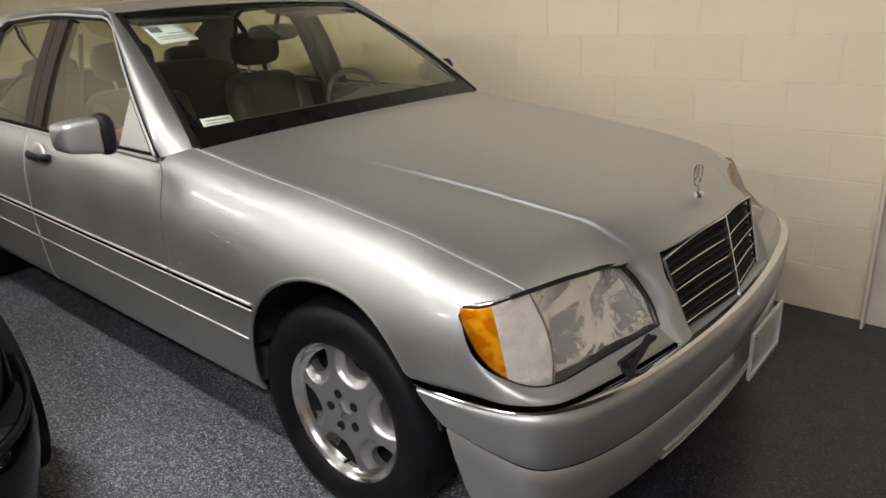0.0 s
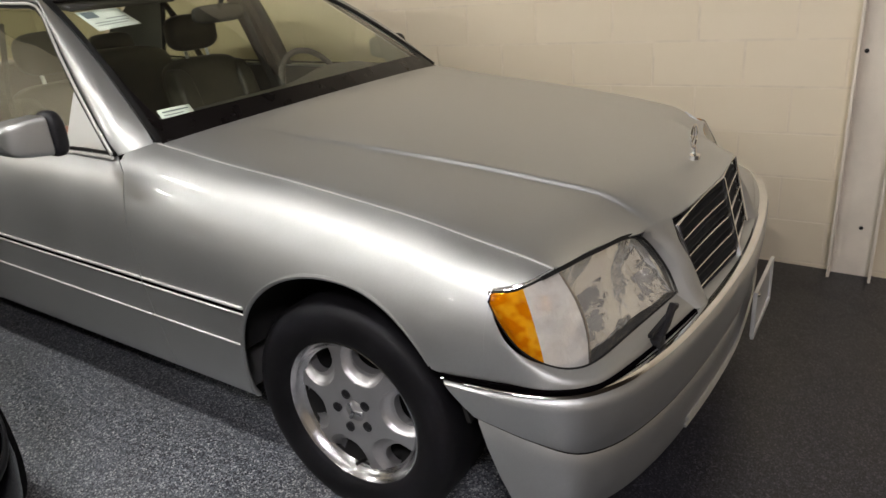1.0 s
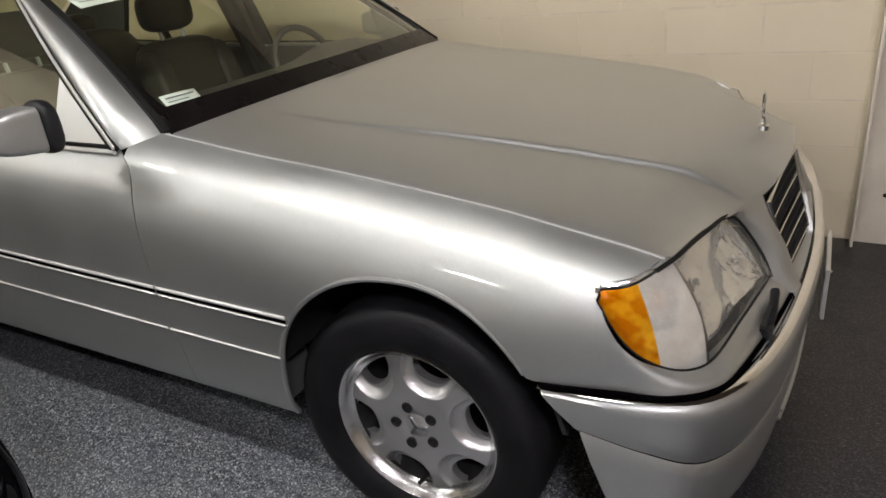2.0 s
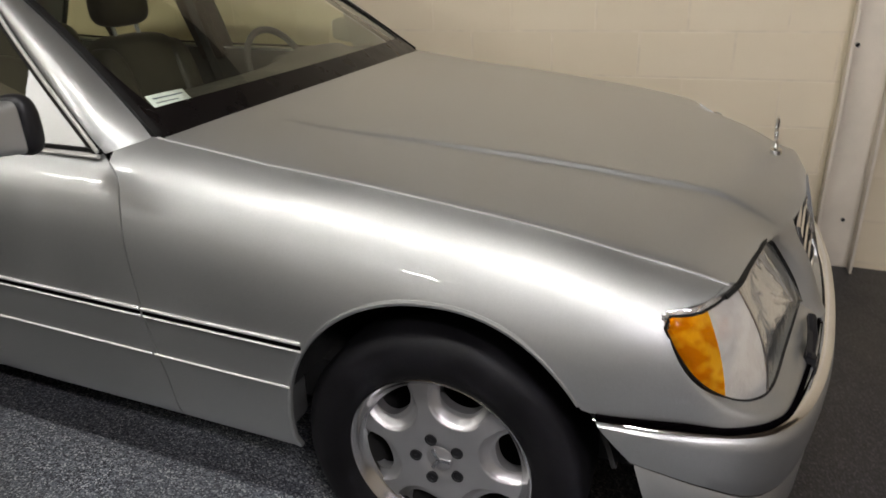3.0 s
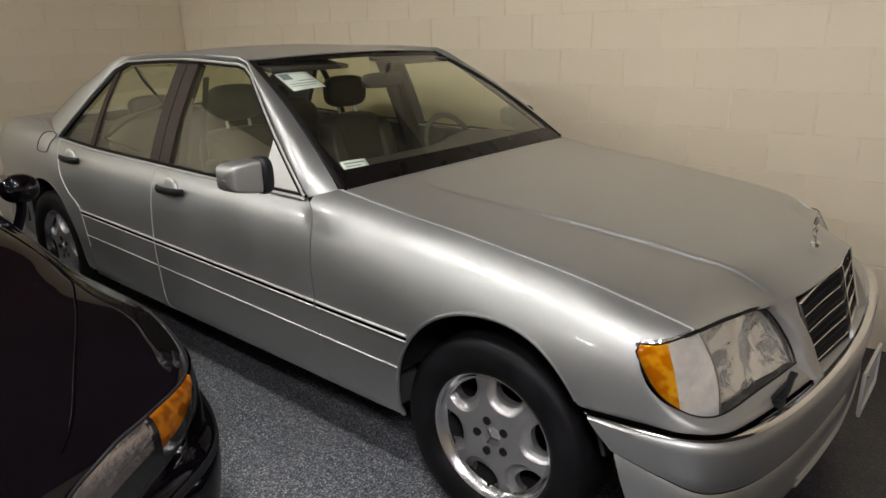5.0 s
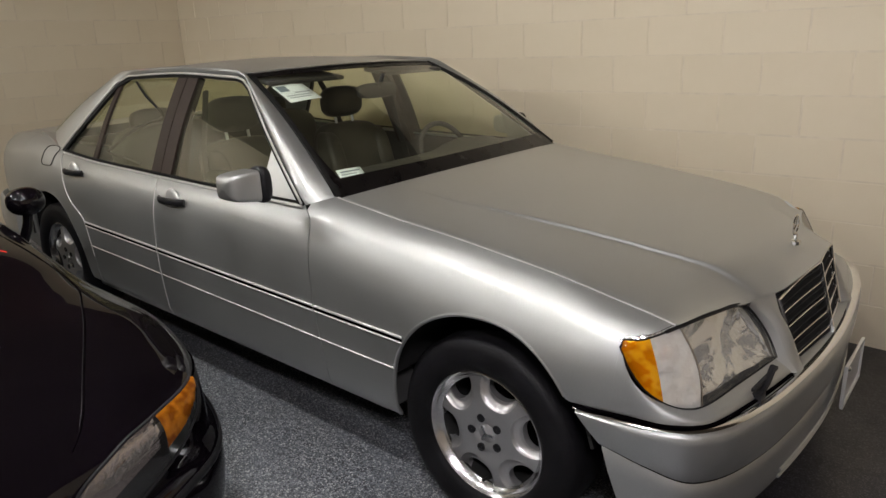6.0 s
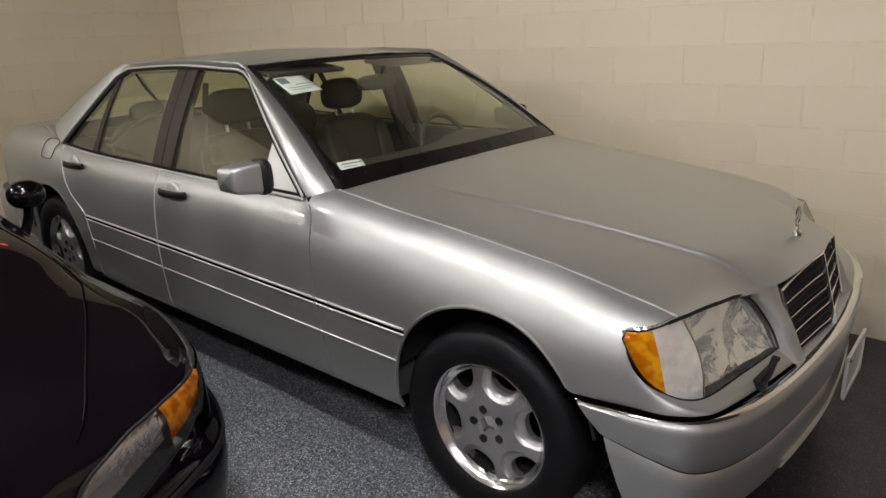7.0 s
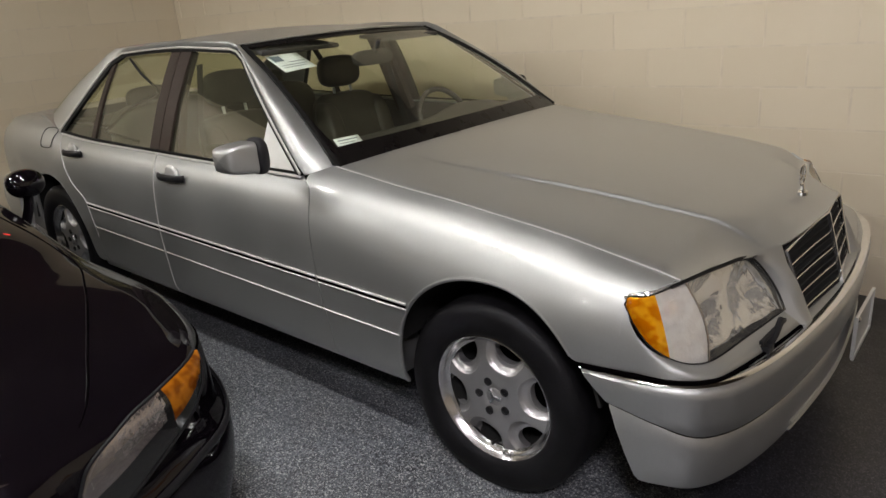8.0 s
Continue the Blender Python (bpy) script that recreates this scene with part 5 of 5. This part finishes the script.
def deck(u, k):
    """A point of bonnet, wing or boot: k 0 on the crest, 1 on the middle line."""
    p, _ = crest(u)
    x = max(-4.3, p.x if p.x < -1.1 else -1.1 + 0.44 * (1 - math.exp(-(p.x + 1.1) / 0.44)))
    e = 1 - (1 - k) ** 1.7
    roll = 0.020 * (1 - (1 - min(1, k / 0.16)) ** 2)
    return Vector((p.x + (x - p.x) * k, p.y * (1 - k), p.z + (spine_z(x) - 0.02 - p.z) * e + roll))


def mirrored(p, m):
    return Vector((p.x, BY + m * p.y, p.z))


def coupe_body():
    U = [i / 199 for i in range(200)]
    rows = []
    for k in range(30, 0, -1):
        rows.append([deck(u, (k / 30) ** 1.6) for u in U])
    for o, d in FLANK:
        rows.append([flank(u, -d) for u in U])
    rows.append([p - (p - Vector((p.x, 0, p.z))) * 0.2 for p in rows[-1]])
    whole = [[mirrored(p, 1) for p in r] + [mirrored(p, -1) for p in r[-2:0:-1]] for r in rows]
    shell = sheet(whole, close_v=True)
    bmesh.ops.remove_doubles(shell, verts=shell.verts, dist=0.0008)
    body = part("body", shell, BLACK_PAINT, coupe, "glossy black bodywork", sharp=70)
    net = [deck(u, (k / 30) ** 1.3) for u in U for k in range(31)]

    def on_deck(x, l):
        near = sorted(net, key=lambda p: (p.x - x) ** 2 + (p.y - l) ** 2)[:4]
        w = [1 / (1e-6 + (p.x - x) ** 2 + (p.y - l) ** 2) for p in near]
        return Vector((x, l, sum(p.z * q for p, q in zip(near, w)) / sum(w)))

    for m in (-1, 1):
        # shut line between bonnet and wing
        line = [on_deck(p.x, p.y) for p in thread([(-1.75, 0.715, 0), (-1.22, 0.740, 0), (-0.938, 0.661, 0), (-0.664, 0.537, 0), (-0.457, 0.432, 0), (-0.378, 0.365, 0)], 30)]
        part("bonnet_gap", sweep([mirrored(p, m) + Vector((0, 0, 0.0005)) for p in thread(line, 50)], 0.006, 0.003, (0, 0, 1)), GAP, body)
        # thin paler line drawn in for the highlight beside the gap
        part("gap_edge", sweep([mirrored(p, m) + Vector((0, -m * 0.004, 0.0005)) for p in thread(line, 50)], 0.002, 0.002, (0, 0, 1), sides=6), DARK, body)
        # lamp: it follows the flank under the crest, and tapers to a point at the wing
        u0, u1 = crest_share(0.27), crest_share(0.685)
        low = curve((0.0, 0.18), (0.15, 0.185), (0.5, 0.155), (0.75, 0.130), (0.9, 0.085), (1.0, 0.022))
        top = curve((0.0, 0.100), (0.10, 0.050), (0.28, 0.022), (0.5, 0.010), (1.0, 0.010))
        at = lambda q, v, proud=0.0: mirrored(flank(u0 + (u1 - u0) * q, top(q) + (low(q) - top(q)) * (1 - v), proud), m)
        grid = lambda q0, q1, proud, n=24, v0=0.0, v1=1.0: sheet([[at(q0 + (q1 - q0) * i / (n - 1), v0 + (v1 - v0) * j / 10, proud(j / 10) if callable(proud) else proud) for j in range(11)] for i in range(n)])
        cut = 0.66
        lamp = part("headlamp", grid(0.0, 1.0, 0.002, 40), DARK, coupe, "swept-back headlamp with an amber corner")
        part("bezel", grid(0.03, cut - 0.04, 0.004, 24, 0.44, 0.97), REFLECTOR, lamp, "bright bezel behind the lamp cover")
        part("lamp_glass", grid(0.0, cut, lambda v: 0.006 + 0.006 * math.sin(math.pi * v)), LENS_DARK, lamp, "clear lamp cover")
        part("amber_corner", grid(cut, 1.0, lambda v: 0.006 + 0.006 * math.sin(math.pi * v), 24, 0.30, 1.0), AMBER_DARK, lamp, "amber indicator corner")
        part("corner_foot", grid(cut, 1.0, lambda v: 0.006, 24, 0.0, 0.30), SHIELD_DARK, lamp, "dark foot of the indicator")
        rim = [at(q / 30, 1.0, 0.006) for q in range(31)] + [at(1 - q / 30, 0.0, 0.006) for q in range(31)]
        part("lamp_rim", sweep(rim, 0.005, 0.008, (1, 0, 0), closed=True), DARK, lamp)
        for q in (0.10, 0.31, 0.54):
            part("bright_facet", sheet([[at(q + 0.05 * i, 0.60 + 0.26 * j + 0.06 * i, 0.0052) for j in (0, 1)] for i in (0, 1, 2)]), REFLECTOR, lamp)
        # gap between bumper and wing, and the black strip round the bumper
        ut = crest_share(0.69)
        part("bumper_gap", sweep([mirrored(flank(ut + 0.10 * k / 12, 0.020 + 0.16 * (k / 12) ** 1.5, 0.001), m) for k in range(13)], 0.005, 0.005, (0, 0, 1)), GAP, body)
        part("bumper_strip", sweep([mirrored(flank(u0 - 0.01 + 0.16 * k / 30, 0.232, 0.002), m) for k in range(31)], 0.012, 0.030, (0, 0, 1), sides=8), DARK, body, "black strip round the bumper")
        # oval grille opening with a bright rim
        ring = []
        for k in range(32):
            a = 2 * math.pi * k / 32
            f = lambda v: math.copysign(abs(v) ** 0.62, v)
            l, z = 0.122 + 0.093 * f(math.cos(a)), 0.606 + 0.066 * f(math.sin(a))
            ring.append(Vector((-0.258 - 0.05 * max(0, (l - 0.1)) - 0.45 * max(0, z - 0.57), BY + m * l, z)))
        g = part("grille_opening", sweep(ring, 0.012, 0.016, (1, 0, 0), closed=True, sides=8), CHROME, coupe, "chrome-rimmed oval grille opening")
        mid = sum(ring, Vector()) / 32
        part("grille_mesh", sheet([[mid.lerp(p, k / 4) - Vector((0.004, 0, 0)) for p in ring] for k in (0.001, 2, 4)], close_v=True), DEEP, g)
        # mirror on a stalk
        mc = Vector((-2.10, BY + m * 0.955, 0.945))
        mr = part("mirror", blob(mc, 0.070, 0.076, 0.062, 2.2, 28, 16), BLACK_PAINT, coupe, "rounded black door mirror on a stalk")
        part("mirror_stalk", sweep(thread([mc + Vector((0, 0, -0.04)), mc + Vector((-0.005, -m * 0.008, -0.10)), mc + Vector((-0.01, -m * 0.035, -0.17))], 10), 0.04, 0.05, (1, 0, 0), sides=12), BLACK_PAINT, mr)
        for cx in (-1.02, -3.75):
            o = Vector((cx, BY + m * 0.785, floor_z(cx) + 0.32))
            wl = part("wheel", lathe([(0.20, -0.10 * m), (0.31, -0.11 * m), (0.32, 0), (0.31, 0.112 * m), (0.22, 0.118 * m), (0.20, 0.10 * m), (0.03, 0.08 * m)], 40, o), TYRE, coupe, "black tyre")
            part("rim", lathe([(0.205, 0.10 * m), (0.20, 0.085 * m), (0.05, 0.10 * m), (0.001, 0.10 * m)], 40, o), ALLOY, wl)
    # cabin
    def roof_pt(x, v):
        z = curve((-4.25, 0.97), (-3.55, 1.30), (-3.2, 1.36), (-2.8, 1.37), (-2.55, 1.34), (-1.85, 0.92))(x)
        w = curve((-4.25, 0.62), (-3.2, 0.56), (-2.6, 0.55), (-1.85, 0.70))(x)
        k = abs(v)
        return Vector((x + 0.10 * (1 - v * v) * (1 if x > -3 else -1), BY + v * (w if k <= 0.8 else w), z + 0.03 * (1 - v * v)))
    V = [-1 + 2 * j / 16 for j in range(17)]
    part("windscreen", sheet([[roof_pt(x, v) for v in V] for x in np.linspace(-2.52, -1.88, 8)]), SHIELD_DARK, coupe, "dark windscreen", thick=0.004)
    part("roof", sheet([[roof_pt(x, v) for v in V] for x in np.linspace(-3.5, -2.53, 12)]), BLACK_PAINT, coupe, thick=0.006)
    part("rear_window", sheet([[roof_pt(x, v) for v in V] for x in np.linspace(-4.22, -3.51, 8)]), SHIELD_DARK, coupe, thick=0.004)
    for m in (-1, 1):
        rows = [[roof_pt(x, m).lerp(Vector((x, BY + m * 0.80, 0.90 if x > -4 else 0.93)), k / 5) for k in range(6)] for x in np.linspace(-4.2, -1.9, 24)]
        part("side_window", sheet(rows), SHIELD_DARK, coupe, thick=0.004)


LENS_DARK = glass("clear_lamp_cover", (0.62, 0.59, 0.59), 1.5, 0.0, 0.008)
AMBER_DARK = clear_lens("dark_amber_lens", (0.50, 0.17, 0.012), 0.3, 90, 0.10, 0.35)
mottle(AMBER_DARK, (0.26, 0.07, 0.004), (0.52, 0.18, 0.012), 30.0)
SHIELD_DARK = plain("dark_glass", (0.02, 0.022, 0.022), 0.04, vary=0.02, rel=0.0)
coupe_body()

# ---- steel channel on the wall ----
def channel():
    x0, x1, y, h = 0.968, 1.130, WALL_Y - 0.004, CEIL + 0.02
    ch = thing("steel_channel", ((x0 + x1) / 2, y - 0.03, floor_z(x1)), "cream painted steel channel standing against the block wall", "column")
    zb = floor_z(x1) - 0.0
    mid = (h + zb) / 2
    part("web", box((x0 + x1) / 2, y - 0.010, mid, x1 - x0, 0.012, h - zb, 0.002), STEEL, ch)
    for x in (x0, x1):
        part("flange", box(x, y - 0.045, mid, 0.012, 0.085, h - zb, 0.003), STEEL, ch)
    for x, z in ((1.07, 0.205), (0.995, 0.967)):
        part("bolt_hole", lathe([(0.009, -0.002), (0.009, 0.0), (0.0005, 0.0005)], 14, (x, y - 0.0185, z)), DEEP, ch)


channel()

# ---- blocks of the walls ----
def blocks():
    L, H, D = 0.4064, 0.2032, 0.020
    def one(length):
        bm = bmesh.new()
        bmesh.ops.create_cube(bm, size=1.0)
        bmesh.ops.scale(bm, vec=(length - 0.004, D, H - 0.004), verts=bm.verts)
        front = [e for e in bm.edges if all(v.co.y < 0 for v in e.verts)]
        bmesh.ops.bevel(bm, geom=front, offset=0.0035, segments=2, affect="EDGES")
        me = mesh_of(bm, "block", True, 60)
        me.materials.append(BLOCK)
        return me
    whole = one(L)
    rnd = random.Random(4)
    for wall, a0, a1, fixed, turn, near in (("wall_north", BACK_X, EAST_X, WALL_Y, 0, (-5.3, 2.4)), ("wall_west", SOUTH_Y, WALL_Y, BACK_X, 1, (-2.2, 1.4))):
        owner = bpy.data.objects[wall]
        rest = bmesh.new()
        phase = -0.692
        for c in range(-1, 16):
            z = (c + 0.5) * H
            if z + H / 2 > CEIL:
                continue
            k = 0
            start = phase + (L / 2 if c % 2 else 0)
            i0 = int(math.floor((a0 - start) / L))
            for i in range(i0, int((a1 - start) / L) + 1):
                m0, m1 = max(a0 + 0.003, start + i * L), min(a1 - 0.003, start + (i + 1) * L)
                if m1 - m0 < 0.05:
                    continue
                mid, ln = (m0 + m1) / 2, m1 - m0
                jut = rnd.uniform(-0.0005, 0.0005)
                place = Matrix.Translation((mid, fixed + D / 2 - 0.0034 + jut, z)) if not turn else Matrix.Translation((fixed - D / 2 + 0.0034 + jut, mid, z)) @ Matrix.Rotation(radians(90), 4, "Z")
                me = whole if abs(ln - L) < 1e-3 else one(ln)
                if near[0] < mid < near[1] and z < 2.15:
                    ob = new("block", me)
                    ob.parent = owner
                    ob.matrix_basis = place
                else:
                    t = me.copy()
                    t.transform(place)
                    rest.from_mesh(t)
                    bpy.data.meshes.remove(t)
        ob = part("upper_blocks", rest, BLOCK, owner, "cream painted blocks")
        ob["kind"] = "stuff"


blocks()
